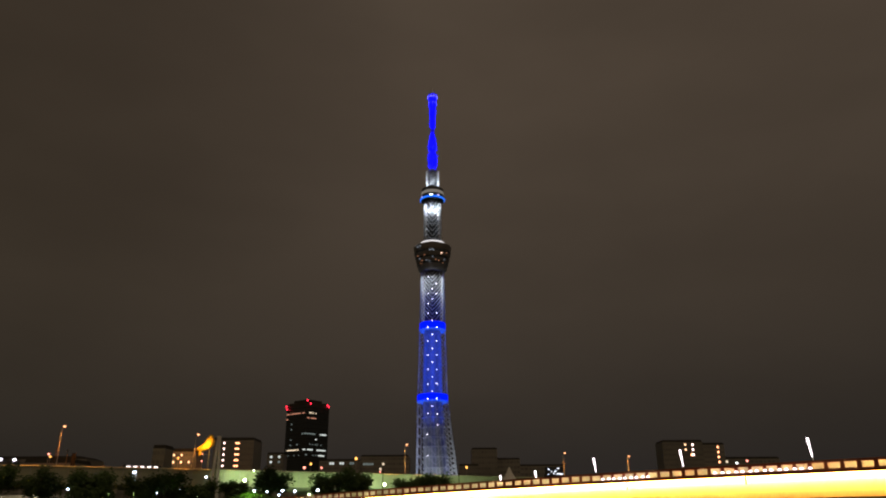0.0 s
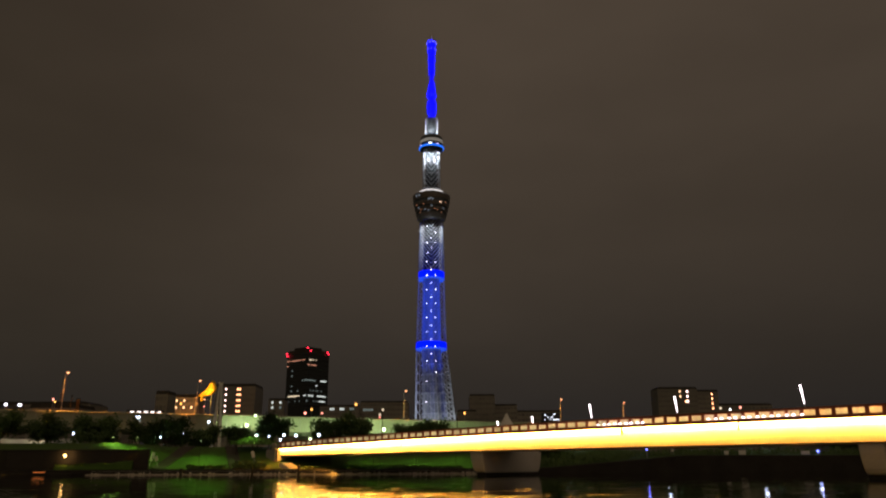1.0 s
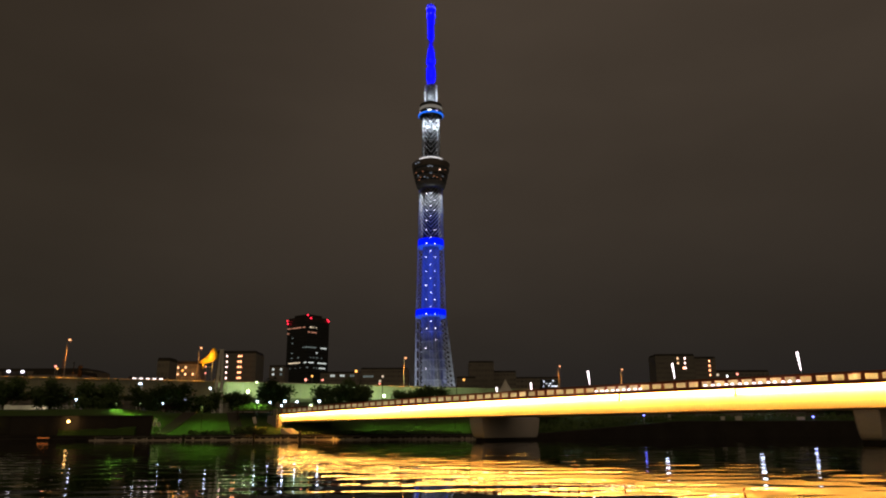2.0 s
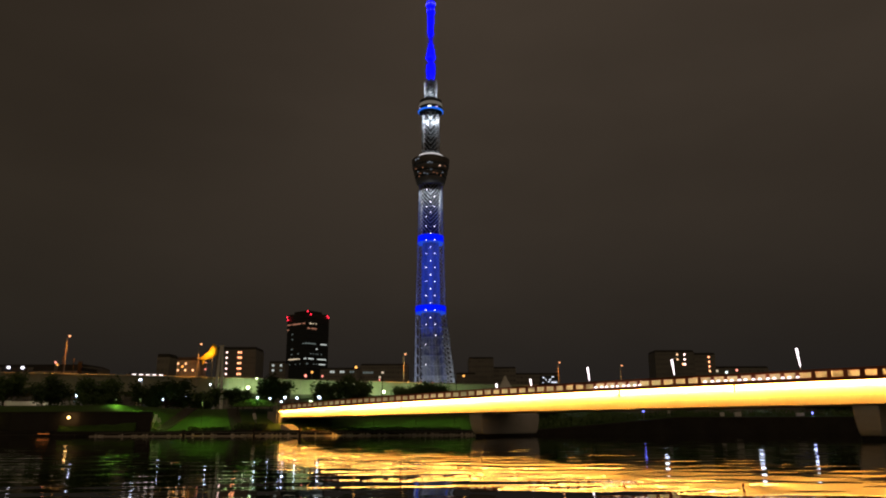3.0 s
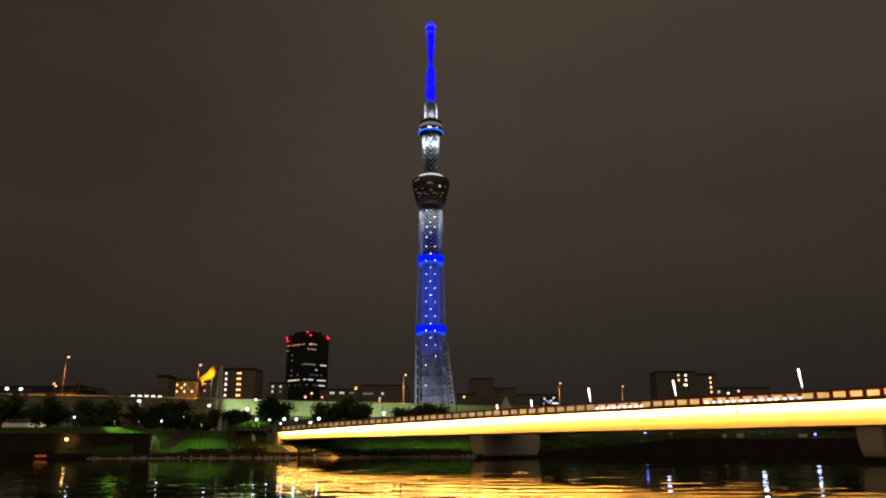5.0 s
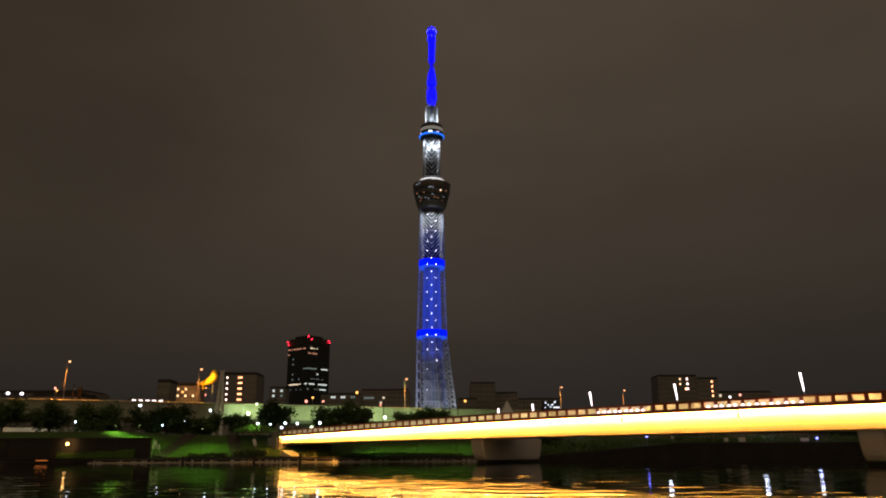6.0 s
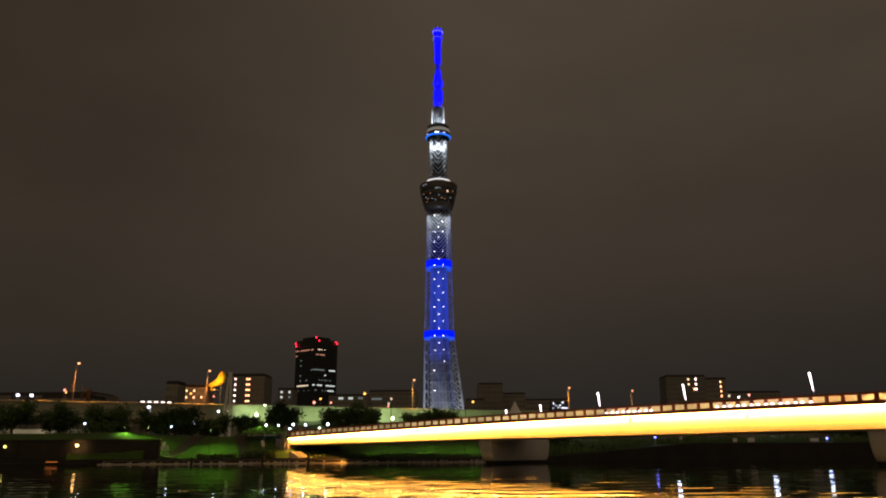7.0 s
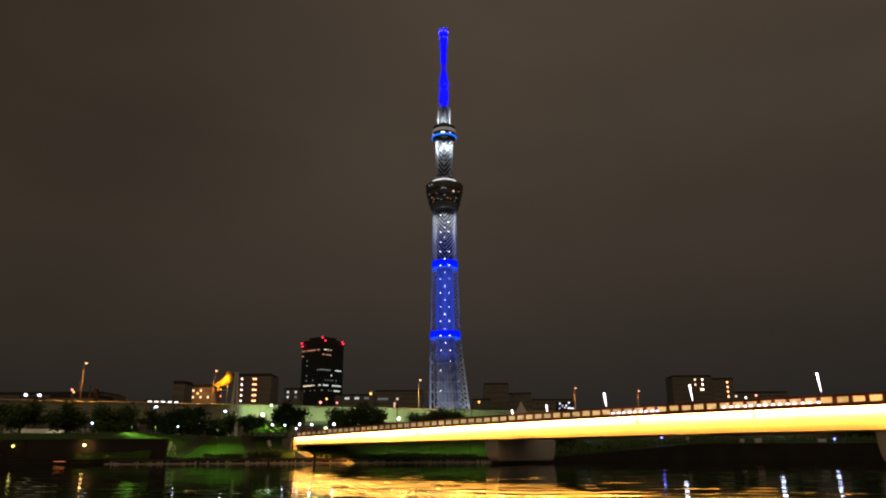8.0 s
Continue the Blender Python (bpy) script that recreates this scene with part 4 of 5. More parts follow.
def make_block(name, label, foot, z0, z1, floors, bays, lit, roof=1.2, wall=FACADE, fill=0.5, wide=0.36, pane=GLASS):
    """A block on its footprint (anticlockwise, the first two edges face the river), with panes floor by floor and bay by bay.
    lit: (edge, floor, first bay, last bay, material)."""
    root = thing(name, label, "building")
    part("wall", prism(bmesh.new(), foot, z0, z1), wall, root)
    part("roof", prism(bmesh.new(), foot, z1 + 0.003, z1 + roof, 0.06), ROOFING, root)
    fh = (z1 - z0) / floors
    shining = {}
    for e, f, b0, b1, mat in lit:
        for b in range(b0, b1 + 1):
            shining[(e, f, b)] = mat
    shared = {}
    for e in (0, 1):
        if e >= len(bays) or not bays[e]:
            continue
        p, q = Vector((*foot[e], 0)), Vector((*foot[(e + 1) % len(foot)], 0))
        d = q - p
        w = d.length / bays[e]
        ang = math.degrees(math.atan2(d.y, d.x))
        for f in range(floors):
            for b in range(bays[e]):
                mat = shining.get((e, f, b))
                if mat is None and f < floors * 0.45:
                    continue
                mat = mat or pane
                c = p + d * ((b + 0.5) / bays[e])
                m = pose(c.x, c.y, z0 + fh * (f + 0.5), 0, 0, ang)
                key = (e, mat.name)
                if key not in shared:
                    shared[key] = part("window", boxed(-w * wide, w * wide, -0.08, 0.1, -fh * fill / 2, fh * fill / 2), mat, root, "lit window" if mat is not pane else "dark window")
                    shared[key].matrix_basis = m
                else:
                    piece("window", shared[key].data, root, m)["label"] = "lit window" if mat is not pane else "dark window"
    return root


WINROOF = lamp_material("roof_floor_light", (1.0, 0.42, 0.26), 0.34)
L, M, R, B = (-127.0, 604.0), (-108.0, 590.0), (-93.5, 606.0), (-112.5, 620.0)
wr = random.Random(12)
ROWS = ((0, 12, 2, 10, WINWARM, 0.85), (0, 12, 14, 15, WINCOOL, 1), (1, 12, 1, 3, WINCOOL, 0.95), (1, 12, 5, 10, WINCOOL, 0.85), (1, 11, 7, 10, WINCOOL, 0.9),
        (1, 15, 7, 10, WINCOOL, 0.8), (1, 14, 5, 5, WINCOOL, 1), (0, 15, 12, 15, WINDIM, 0.8), (1, 15, 0, 4, WINDIM, 0.8), (0, 19, 0, 13, WINROOF, 0.95),
        (1, 19, 0, 4, WINWARM, 0.6), (1, 18, 0, 4, WINROOF, 0.9), (0, 18, 0, 1, WINROOF, 0.7), (0, 17, 4, 4, WINDIM, 1), (0, 16, 4, 4, WINDIM, 1), (0, 14, 4, 4, WINDIM, 1),
        (0, 13, 9, 9, WINDIM, 1), (0, 13, 4, 4, WINDIM, 1), (0, 18, 6, 9, WINDIM, 0.3), (0, 11, 3, 14, WINDIM, 0.15), (1, 11, 0, 5, WINDIM, 0.25), (1, 13, 1, 8, WINDIM, 0.25))
tower_block = make_block("office_tower", "dark glass office tower with red roof beacons and few lit floors", [L, M, R, B], 4.0, 88.0, 21, [32, 24],
                         [(e, f, b, b, mat) for e, f, b0, b1, mat, share in ROWS for b in range(2 * b0, 2 * b1 + 2) if wr.random() < share], 2.5, DARKCLAD, 0.24, 0.45, DARKGLASS)
part("penthouse", prism(bmesh.new(), [(-121.5, 603.5), (-108.5, 594.5), (-99.5, 605.5), (-112.5, 614.5)], 90.4, 92.8), ROOFING, tower_block, "dark roof plant room")
for x, y, z in ((-127.0, 603, 88.2), (-126.4, 603, 86.0), (-108.0, 590, 91.2), (-105.8, 592, 89.0), (-93.6, 605, 88.0), (-94.4, 604, 89.2)):
    bm = bmesh.new()
    ball(bm, (x, y - 1.2, z), 0.7, 1)
    o = part("roof_beacon", bm, REDLAMP, tower_block, "red aviation lamp")


def slab(name, label, x0, x1, y, depth, z1, floors, bays, lit, z0=4.0, fill=0.42, wide=0.38):
    return make_block(name, label, [(x0, y), (x1, y), (x1, y + depth), (x0, y + depth)], z0, z1, floors, [bays], lit, fill=fill, wide=wide)


CORR = lamp_material("corridor_light", (1.0, 0.66, 0.60), 4.5)
CORRP = lamp_material("corridor_light_orange", (1.0, 0.36, 0.16), 5.0)
slab("apartment_block", "dark apartment block with two columns of lit corridor lamps", -97.0, -80.1, 320, 14, 33.8, 13, 17,
     [(0, f, 4, 4, CORR) for f in (8, 9, 10, 11, 12)] + [(0, f, 9, 10, CORRP) for f in (8, 9, 10, 11, 12)], fill=0.26, wide=0.27)
slab("low_house", "low building with two rows of warm windows", -110.5, -98.5, 300, 12, 27.6, 9, 12,
     [(0, f, b, b, WINHOUSE) for f, b in ((8, 0), (8, 1), (8, 4), (8, 7), (7, 0), (7, 2), (7, 4), (7, 7), (7, 10))], fill=0.3, wide=0.3)
slab("chimney_house", "narrow unlit dark building behind the expressway", -100.0, -95.8, 262, 8, 25.4, 7, 3, [])
slab("distant_block", "distant dark block with small cool windows", -116.0, -105.5, 500, 12, 43.0, 12, 6,
     [(0, 11, 1, 1, WINCOOL), (0, 11, 4, 4, WINCOOL), (0, 10, 1, 1, WINCOOL), (0, 10, 4, 4, WINDIM)])
slab("distant_block", "long low dark block with three small lit windows", -82.0, -56.0, 500, 16, 38.6, 11, 16,
     [(0, 10, 4, 5, WINCOOL), (0, 10, 8, 9, WINCOOL), (0, 10, 12, 13, WINDIM)])
slab("distant_block", "dark block with warm windows under the roof", -56.0, -24.0, 505, 18, 41.5, 12, 18,
     [(0, 10, 1, 4, WINDIM), (0, 10, 8, 8, WINWARM), (0, 9, 7, 7, WINWARM)])
slab("distant_block", "unlit dark office block", 16.0, 32.0, 480, 16, 43.5, 12, 8, [])
slab("distant_block", "unlit dark stepped block", 30.0, 47.0, 490, 16, 38.0, 11, 8, [])
slab("distant_block", "unlit low dark block", 8.0, 20.0, 470, 14, 33.0, 9, 6, [])
slab("distant_block", "unlit low dark block", 47.0, 80.0, 520, 18, 36.0, 9, 12, [])
slab("apartment_block", "dark apartment block with columns of lit stair lamps", 118.5, 140.5, 420, 14, 41.6, 14, 22,
     [(0, f, 16, 16, CORR) for f in (11, 12, 13)] + [(0, f, 12, 12, WINHOUSE) for f in (12, 13)] + [(0, 11, 15, 15, CORRP)], fill=0.36, wide=0.42)
slab("apartment_block", "dark apartment block with one column of lit stair lamps", 141.5, 153.5, 424, 14, 40.4, 14, 12,
     [(0, f, 8, 8, CORRP) for f in (10, 11, 12, 13)], fill=0.34, wide=0.34)
slab("distant_block", "low dark block with a few lamps", 156.0, 190.0, 440, 14, 34.0, 10, 14, [(0, 9, 1, 1, WINWARM)])
slab("distant_block", "low dark warehouse with a lit wall", -127.0, -112.0, 232, 12, 18.6, 4, 8, [])
slab("distant_block", "dark low terrace of houses", -240.0, -140.0, 300, 16, 25.0, 7, 30, [(0, 6, 20, 20, WINCOOL), (0, 6, 26, 26, WINCOOL)])


def make_signal(x, y, z, mat, r=0.35, label="small bright lamp on a mast behind the expressway"):
    root = thing("mast_lamp", label, "lamp", (x, y, 4.2), group="distant lamps")
    part("mast", beam(bmesh.new(), (0, 0, 0), (0, 0, z - 4.2 - r), 0.3, 0.14, 6), STEEL, root)
    bm = bmesh.new()
    ball(bm, (0, 0, z - 4.2), r, 2)
    part("lamp", bm, mat, root, "glowing lamp", True)


DISTANT = lamp_material("distant_white_lamp", (0.92, 0.94, 1.0), 4.0)
DISTWARM = lamp_material("distant_warm_lamp", (1.0, 0.45, 0.1), 2.0)
DISTRED = lamp_material("distant_red_lamp", (1.0, 0.30, 0.22), 2.4)
for x, y, z, mat, r in ((-54.9, 300, 21.3, DISTRED, 0.7), (-52.4, 300, 22.7, DISTWARM, 0.6), (-48.2, 300, 21.2, DISTRED, 0.5), (-38.4, 330, 26.9, DISTWARM, 0.8),
                        (-28.0, 330, 21.4, DISTRED, 0.45), (-118.9, 230, 21.0, DISTRED, 0.45), (-118.3, 230, 20.3, DISTWARM, 0.4), (7.0, 262, 18.6, DISTWARM, 0.55),
                        (112.8, 300, 22.1, DISTANT, 0.5), (116.9, 300, 22.9, DISTRED, 0.6), (-95.0, 300, 24.0, DISTRED, 0.4), (12.0, 195, 9.8, DISTANT, 0.3)):
    make_signal(x, y, z, mat, r * 0.72)


# mast lamp and spot added to wash the low building orange
make_signal(-101.8, 293.0, 24.6, DISTWARM, 0.4, "orange lamp on a mast added to light the low building")
glow_point(-101.8, 293.6, 24.4, 900.0, (1.0, 0.36, 0.07), (0, 1, -0.35), 165.0)


# ---- lit roof sign cluster, tent, mast, golden ornament ----
def make_cluster():
    root = thing("lit_sign", "cluster of bright white sign tubes on a dark roof", "sign", (45.0, 320, 4.2))
    part("frame", box(boxed(-4.5, 4.5, 0.3, 0.6, 0, 15.4), -5.2, 5.2, 0.3, 4.0, 0, 12), DARKCLAD, root)
    tube = lamp_material("white_sign_tube", (0.80, 0.86, 1.0), 1.6)
    for a, b in (((-2.7, 17.6), (-2.4, 16.9)), ((-1.6, 16.5), (-1.4, 16.2)), ((-0.2, 16.3), (0.5, 16.6)), ((0.9, 17.5), (1.7, 17.7)), ((0.6, 15.4), (3.2, 15.3)), ((-2.9, 15.4), (-2.7, 15.2)), ((-0.7, 15.6), (-0.3, 15.5))):
        part("tube", beam(bmesh.new(), (a[0], 0, a[1]), (b[0], 0, b[1]), 0.42, n=8), tube, root, "glowing white tube")
    part("mount", boxed(-4.2, 4.2, 0.28, 0.38, 14.6, 18.2), DARKCLAD, root)


make_cluster()


def make_tent():
    root = thing("pointed_tent", "pale pointed marquee roof behind the bridge", "tent", (15.5, 190, 4.2))
    part("canopy", lathe(bmesh.new(), [(2.9, 5.6), (2.2, 6.2), (1.3, 7.4), (0.55, 8.8), (0.12, 9.7)], 8), WHITEPAINT, root, "pale fabric cone")
    for a in range(4):
        c, s = math.cos(a * math.pi / 2 + 0.78) * 2.6, math.sin(a * math.pi / 2 + 0.78) * 2.6
        part("post", beam(bmesh.new(), (c, s, 0), (c, s, 5.8), 0.14, n=6), STEEL, root)


make_tent()


def make_pylon():
    root = thing("light_mast", "grey two-legged tapered steel mast beside the expressway", "mast", (-56.5, 190, 4.2))
    for a, b in ((-1.15, -0.05), (0.95, 0.4)):
        part("leg", sweep(bmesh.new(), [[(x - w, -0.35, z), (x + w, -0.35, z), (x + w, 0.35, z), (x - w, 0.35, z)] for x, w, z in ((a, 0.34, 0), ((a + b) / 2, 0.28, 8.5), (b, 0.2, 17.2))]), WHITEPAINT, root)
    for z in (6.0, 11.0, 15.0):
        part("tie", boxed(-0.9 + z * 0.05, 0.8 - z * 0.03, -0.12, 0.12, z, z + 0.25), WHITEPAINT, root)
    part("cap", boxed(-0.4, 0.75, -0.4, 0.4, 17.203, 17.5, 0.05), WHITEPAINT, root)
    root2 = thing("golden_ornament", "sodium-lit golden flame-shaped ornament on a roof mast", "sculpture", (-71.5, 230, 4.2))
    body = [(-3.4, 17.6, 0.2), (-2.5, 17.9, 0.75), (-1.2, 18.4, 1.05), (0.0, 19.1, 1.35), (0.8, 20.2, 1.7), (1.2, 21.1, 1.45), (1.4, 21.8, 0.5)]
    rails = [[(x - r * math.cos(2 * math.pi * i / 12) * 0.55, r * math.sin(2 * math.pi * i / 12) * 0.7, z + r * math.cos(2 * math.pi * i / 12) * 0.8) for i in range(12)] for x, z, r in body]
    part("flame", sweep(bmesh.new(), rails), YELLOW, root2, "golden rounded body", True)
    part("drop", lathe(bmesh.new(), [(0.12, 15.9), (0.4, 16.4), (0.42, 17.4), (0.3, 18.6)], 12, -2.2, 0.0), YELLOW, root2, "", True)
    part("mast", beam(bmesh.new(), (0.6, 0.1, 0), (0.6, 0.1, 19.9), 0.35, 0.25, 8), STEEL, root2)
    part("sign_lamp", ball(bmesh.new(), (-1.0, -1.2, 16.5), 0.24, 2, 0.6), SODIUM, root2, "orange lamp added below the ornament")
    part("bracket", beam(bmesh.new(), (0.6, 0.1, 16.4), (-1.0, -1.2, 16.4), 0.1, n=6), STEEL, root2)


make_pylon()


# unseen spot added in front to light the ornament gold
glow_point(-71.6, 226.0, 23.0, 1500.0, (1.0, 0.50, 0.07), (0, 1, 0.0), 120.0)


# ---- vehicles on the expressway ----
def make_bus():
    root = thing("bus", "dark coach with brightly lit windows on the expressway", "bus", (-78.5, 199.6, 12.2), 26)
    part("body", boxed(-4.6, 4.6, -1.2, 1.2, 0.35, 3.35, 0.12), DARKCLAD, root)
    glow = lamp_material("bus_window_light", (1.0, 0.84, 0.80), 2.2)
    for x in (-3.3, -1.65, 0.0, 1.65, 3.3):
        part("window", boxed(x - 0.5, x + 0.5, -1.26, -1.1, 2.45, 3.0, 0.08), glow, root, "lit window")
    for x in (-3.0, 3.0):
        for y in (-1.1, 1.1):
            w = lathe(bmesh.new(), [(0.3, -0.14), (0.5, -0.13), (0.5, 0.13), (0.3, 0.14)], 16)
            bmesh.ops.rotate(w, verts=w.verts[:], matrix=Matrix.Rotation(math.pi / 2, 3, "X"))
            bmesh.ops.translate(w, verts=w.verts[:], vec=(x, y, 0.5))
            part("wheel", w, DARKCLAD, root)


def make_truck():
    root = thing("truck", "dark grey box truck with two bright marker lamps on the expressway", "truck", (-106.4, 187.5, 12.2), 25)
    part("cargo_box", boxed(-3.2, 2.4, -1.2, 1.2, 0.9, 3.9, 0.06), DARKCLAD, root)
    part("cab", boxed(2.5, 4.2, -1.15, 1.15, 0.5, 2.9, 0.15), DARKCLAD, root)
    for x in (-1.7, 1.3):
        bm = bmesh.new()
        ball(bm, (x, -1.45, 3.85), 0.42, 2, 0.8)
        part("marker_lamp", bm, lamp_material("marker_light", (0.90, 0.86, 1.0), 3.0), root, "bright white lamp")
    for x in (-2.2, 3.3):
        for y in (-1.0, 1.0):
            w = lathe(bmesh.new(), [(0.3, -0.14), (0.5, -0.13), (0.5, 0.13), (0.3, 0.14)], 16)
            bmesh.ops.rotate(w, verts=w.verts[:], matrix=Matrix.Rotation(math.pi / 2, 3, "X"))
            bmesh.ops.translate(w, verts=w.verts[:], vec=(x, y, 0.5))
            part("wheel", w, DARKCLAD, root)


make_bus()
make_truck()


# ---- small lamps along the bridge kerb ----
def make_foot_lights():
    made = None
    for s0, s1 in ((66.5, 73.0), (80.5, 91.0)):
        s = s0
        k = 0
        while s < s1:
            m = pose(*br(s, -0.30, br_top(s) + 0.40), 0, 0, math.degrees(math.atan2(ALONG.y, ALONG.x)))
            if made is None:
                made = thing("kerb_lamp", "small bright white lamp on the bridge kerb", "lamp", (0, 0, 0), group="kerb lamps")
                part("base", boxed(-0.12, 0.12, -0.07, 0.07, 0, 0.06, 0.01), STEEL, made)
                bm = bmesh.new()
                ball(bm, (0, 0, 0.12), 0.17, 2, 0.6)
                part("lens", bm, FOOT, made, "glowing lens", True)
                made.matrix_basis = m
            else:
                copy_thing(made, m)
            s += 0.66 if k % 2 else 0.84
            k += 1


make_foot_lights()


# ---- dark backs added under the expressway, lit wall and cabinets on the quay ----
# made-up blocks, placed to keep bright sky from showing underneath
slab("distant_block", "long dark block added to close the gap under the expressway", -260.0, -104.0, 252, 10, 11.5, 3, 30, [])
slab("distant_block", "long dark block added to close the gap under the expressway", -103.0, 40.0, 278, 10, 11.5, 3, 30, [])
slab("distant_block", "long dark block added as backing beyond the bridge", 40.0, 260.0, 340, 10, 13.0, 3, 40, [])


def make_garden_wall():
    root = thing("garden_wall", "pale lamplit rendered wall behind the riverside trees", "wall")
    for i, x in enumerate((-92.5, -87.5, -82.5, -77.5)):
        part("wall_panel", boxed(x - 2.48, x + 2.48, 157.8, 158.1, 4.6, 7.0 - 0.12 * (i % 2), 0.03), WHITEPAINT, root)
    # spots, with made-up small lamps, added to brighten the wall
    glow_point(-83.5, 155.5, 6.7, 90.0, (1.0, 0.86, 0.55), (0, 1, -0.4), 160.0)
    glow_point(-90.5, 155.0, 6.7, 45.0, (1.0, 0.86, 0.55), (0, 1, -0.4), 160.0)


make_garden_wall()
make_bank_lamp(-83.5, 155.8, 7.4, WARM, 0.07, "small warm lamp added to light the garden wall")
make_bank_lamp(-90.5, 155.3, 7.4, WARM, 0.07, "small warm lamp added to light the garden wall")
for x, y, w, h in ((60.6, 157.2, 1.3, 0.9), (57.2, 156.8, 0.8, 0.8), (45.0, 152.5, 0.5, 1.4), (74.0, 158.5, 1.6, 0.7)):
    box_root = thing("utility_cabinet", "small pale metal cabinet on the far quay", "cabinet", (x, y, ground_z(x, y - bank_y(x)) - 0.02), group="quay cabinets")
    part("body", boxed(-w / 2, w / 2, -0.25, 0.25, 0.06, h, 0.03), WHITEPAINT, box_root)
    part("plinth", boxed(-w / 2 - 0.05, w / 2 + 0.05, -0.3, 0.3, 0, 0.06), CONCRETE, box_root)


# ---- unlit sign poles before the barrier ----
for x, y, z in ((-30.0, 190.0, 11.2), (-15.0, 185.0, 12.6), (3.2, 190.0, 12.4), (-94.9, 187.0, 18.6), (-93.6, 190.0, 18.4)):
    pole_root = thing("sign_pole", "slim dark unlit pole near the expressway", "pole", (x, y, 4.2), group="dark poles")
    part("shaft", beam(bmesh.new(), (0, 0, 0), (0, 0, z - 4.2), 0.26, 0.18, 8), WOOD, pole_root)
    part("cap", boxed(-0.2, 0.2, -0.2, 0.2, z - 4.2, z - 4.0, 0.03), WOOD, pole_root)


# ---- hedges and panels on the lawn ----
def make_hedge():
    rng = random.Random(17)
    bm = bmesh.new()
    for x0, x1, d0, d1, h, n in ((-58, -50, 2.0, 3.4, 0.5, 600), (-44, -37.5, 2.0, 3.2, 0.7, 700), (-36.6, -31.2, 3.4, 6.0, 1.2, 1200), (-24, 3, 2.4, 3.6, 0.55, 1500)):
        for _ in range(n):
            x, d = rng.uniform(x0, x1), rng.uniform(d0, d1)
            top = h * (0.75 + 0.5 * noise.noise((x * 0.5, d * 0.5, 3.0)))
            p = Vector((x, bank_y(x) + d, ground_z(x, d) + rng.random() ** 0.6 * top))
            u = Vector((rng.gauss(0, 1), rng.gauss(0, 1), rng.gauss(0, 0.6))).normalized() * rng.uniform(0.12, 0.28)
            v = u.orthogonal().normalized() * u.length * 0.6
            bm.faces.new([bm.verts.new(c) for c in (p + u, p + v, p - u, p - v)])
    tagged(part("hedge", bm, LEAF), "dark clipped hedges between lawn and quay", "hedge", kind="stuff")


make_hedge()
for x, y, z, h, tilt in ((-51.4, 135.0, 1.6, 2.2, 14), (-50.3, 135.6, 1.9, 1.3, -18), (-33.8, 137.6, 2.3, 1.7, -16)):
    board = thing("notice_board", "pale leaning notice board on the riverside lawn", "sign", (x, y, z), 0, "notice boards")
    part("panel", boxed(-0.28, 0.28, -0.04, 0.04, h * 0.35, h, 0.02), WHITEPAINT, board).rotation_euler = (0, radians(tilt), 0)
    part("leg", boxed(-0.05, 0.05, -0.04, 0.04, -0.4, h * 0.4, 0.01), STEEL, board).rotation_euler = (0, radians(tilt), 0)


# ---- lamp frame before the barrier, grass bank and lamplight strip by the water ----
def make_lamp_frame():
    x, y, base = -72.3, 180.0, 4.2
    root = thing("lamp_frame", "two slim pale poles carrying a bluish-white lamp", "street lamp", (x, y, base))
    for dx in (-0.5, 0.5):
        part("pole", beam(bmesh.new(), (dx, 0, 0), (dx * 0.9, 0, 8.7), 0.16, 0.12, 8), WHITEPAINT, root)
    for z in (6.6, 8.0, 8.7):
        part("crossbar", beam(bmesh.new(), (-0.5, 0, z), (0.5, 0, z), 0.12, n=6), WHITEPAINT, root)
    part("lamp", boxed(-0.3, 0.3, -0.25, 0.1, 8.3, 8.5, 0.05), COOL, root, "bluish-white lamp")
    glow_point(x, y - 0.5, base + 8.0, 70.0, (0.7, 0.9, 1.0), (0, 0.35, -1), 140.0)


make_lamp_frame()


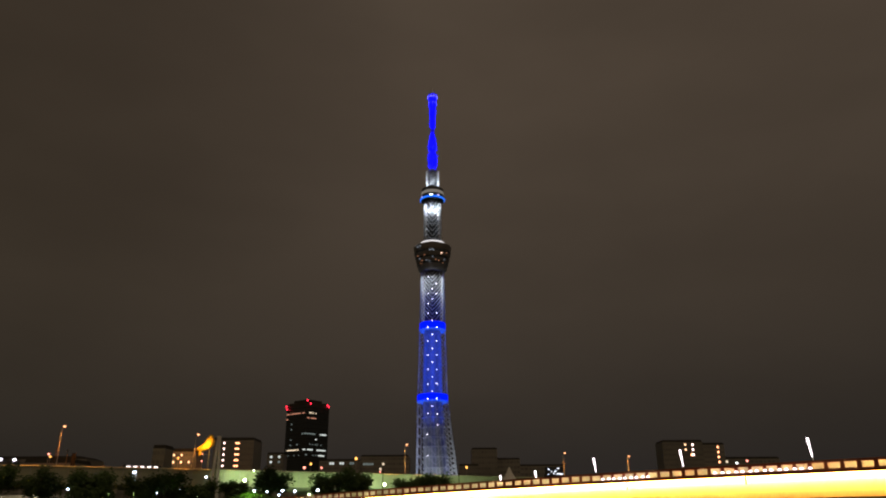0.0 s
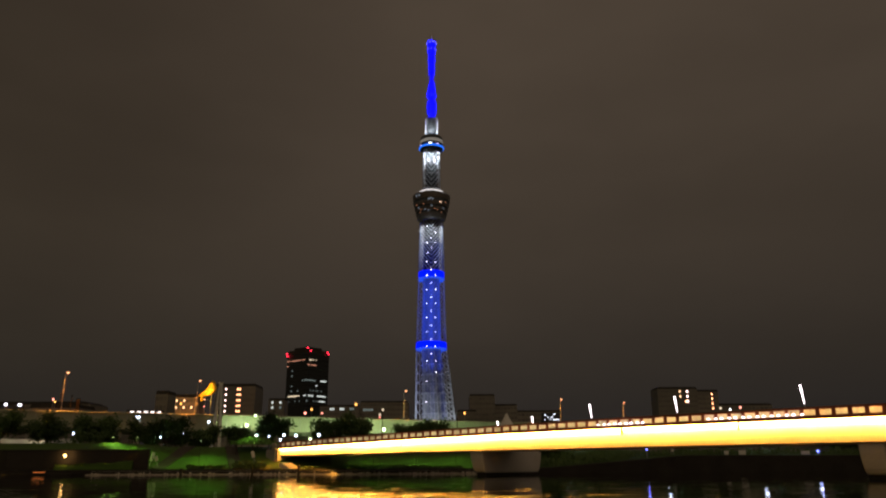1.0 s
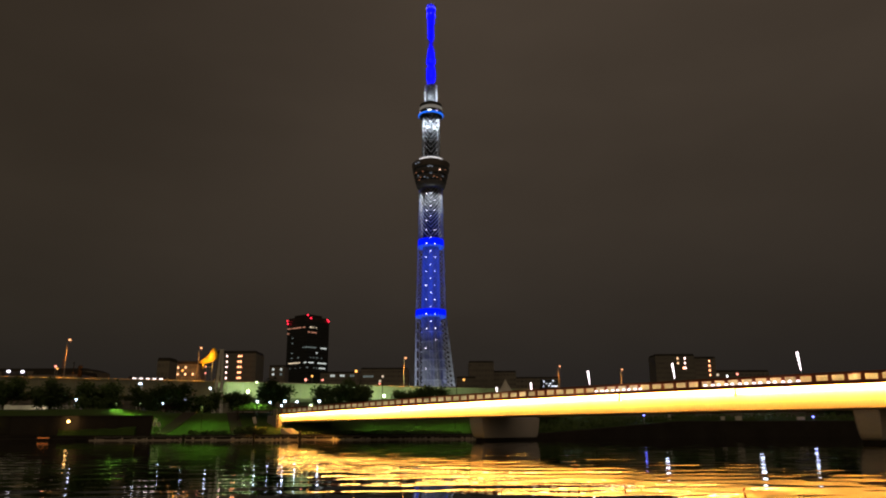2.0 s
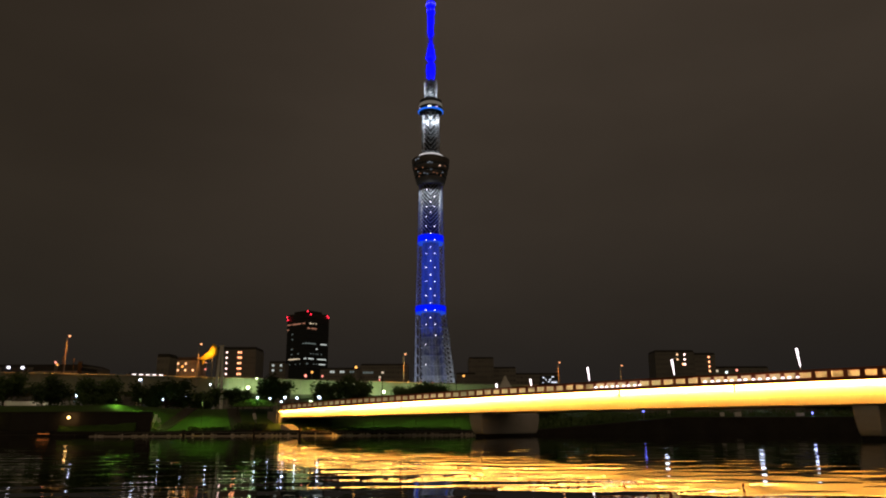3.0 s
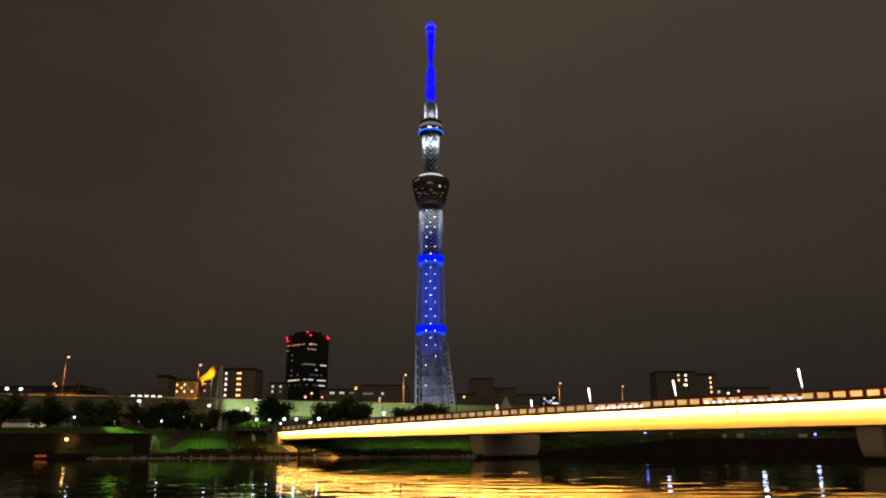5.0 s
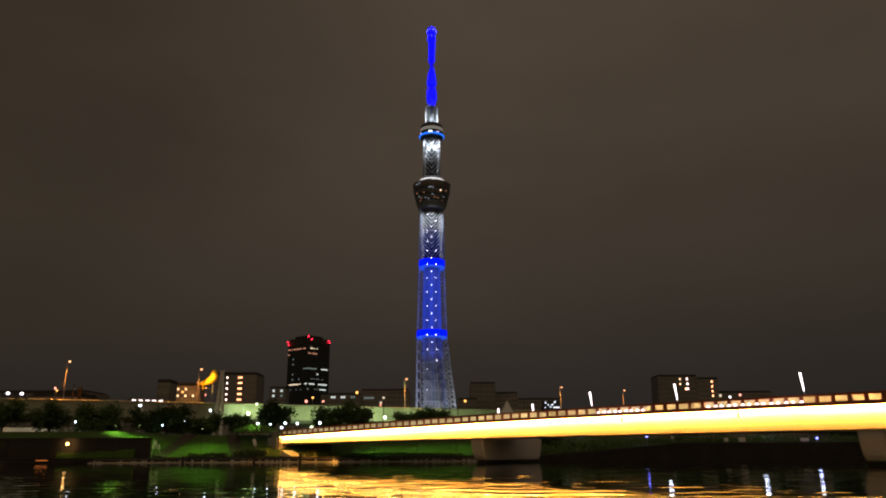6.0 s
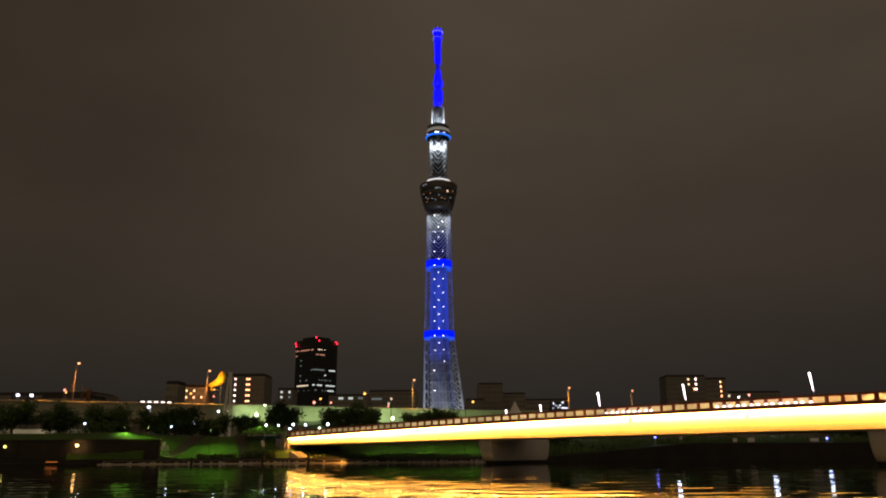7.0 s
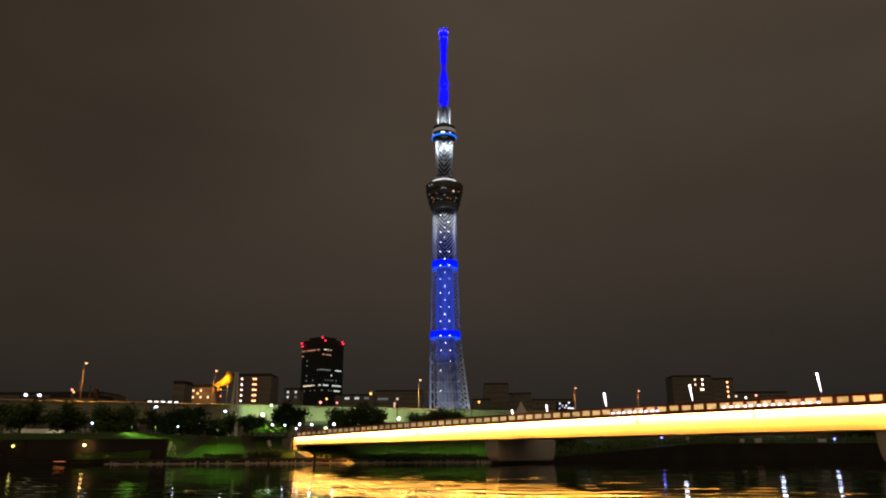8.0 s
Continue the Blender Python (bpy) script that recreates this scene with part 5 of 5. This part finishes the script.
def make_grass_bank():
    rng = random.Random(41)
    rails = []
    for i in range(27):
        x = -65.5 + 0.5 * i
        top = 1.55 + 0.35 * noise.noise((x * 0.4, 2.0, 0)) + 0.03 * i
        rails.append([(x, 129.75, 0.9), (x, 130.05, top - 0.25), (x, 130.5, top), (x, 130.55, 0.9)])
    tagged(part("grass_bank", sweep(bmesh.new(), rails), GRASS), "low grassy bank at the foot of the dark retaining wall", "bank", kind="structure")
    bm = bmesh.new()
    for _ in range(900):
        x = rng.uniform(-65.5, -52.6)
        p = Vector((x, rng.uniform(129.9, 130.5), 1.25 + 0.2 * noise.noise((x * 0.4, 2.0, 0)) + rng.random() * 0.5))
        u = Vector((rng.gauss(0, 0.4), rng.gauss(0, 0.4), 1)).normalized() * rng.uniform(0.12, 0.3)
        v = u.orthogonal().normalized() * 0.05
        bm.faces.new([bm.verts.new(c) for c in (p - v, p + v, p + u)])
    tagged(part("grass_tufts", bm, GRASS), "uneven long grass on the low bank", "grass", kind="stuff")


make_grass_bank()
# glowing strip stands in for lamplight caught on the landing's edge
step_light = thing("step_light", "low glowing strip for orange lamplight on the boat landing", "lamp", (-66.0, 126.4, 0.37))
part("casing", boxed(-1.1, 1.1, 0.0, 0.35, 0, 0.34, 0.03), WOOD, step_light)
part("strip", boxed(-0.95, 0.95, -0.06, 0.02, 0.14, 0.22, 0.02), lamp_material("orange_strip", (1.0, 0.27, 0.06), 0.6), step_light, "glowing orange strip")
road_sign = thing("road_sign", "dark unlit sign board on a post by the expressway", "sign", (-91.9, 190.0, 4.2))
part("board", boxed(-0.55, 0.55, -0.06, 0.06, 10.3, 13.6, 0.03), UNLITBLACK, road_sign)
part("post", beam(bmesh.new(), (0, 0.12, 0), (0, 0.12, 13.4), 0.2, 0.16, 8), UNLITBLACK, road_sign)


# ---- trodden paths up the lawn ----
def make_path(x0, x1, wide):
    rows = []
    for i in range(14):
        d = 3.2 + i
        x = x0 + (x1 - x0) * i / 13
        rows.append([(x + k * wide, bank_y(x) + d, ground_z(x, d) + h) for k, h in ((-1, 0.16), (1, 0.16), (1, -0.2), (-1, -0.2))])
    tagged(part("footpath", sweep(bmesh.new(), rows), EARTH), "dark trodden earth path up the riverside lawn", "path", kind="structure")


make_path(-35.6, -40.6, 1.1)
make_path(-50.2, -48.4, 1.2)
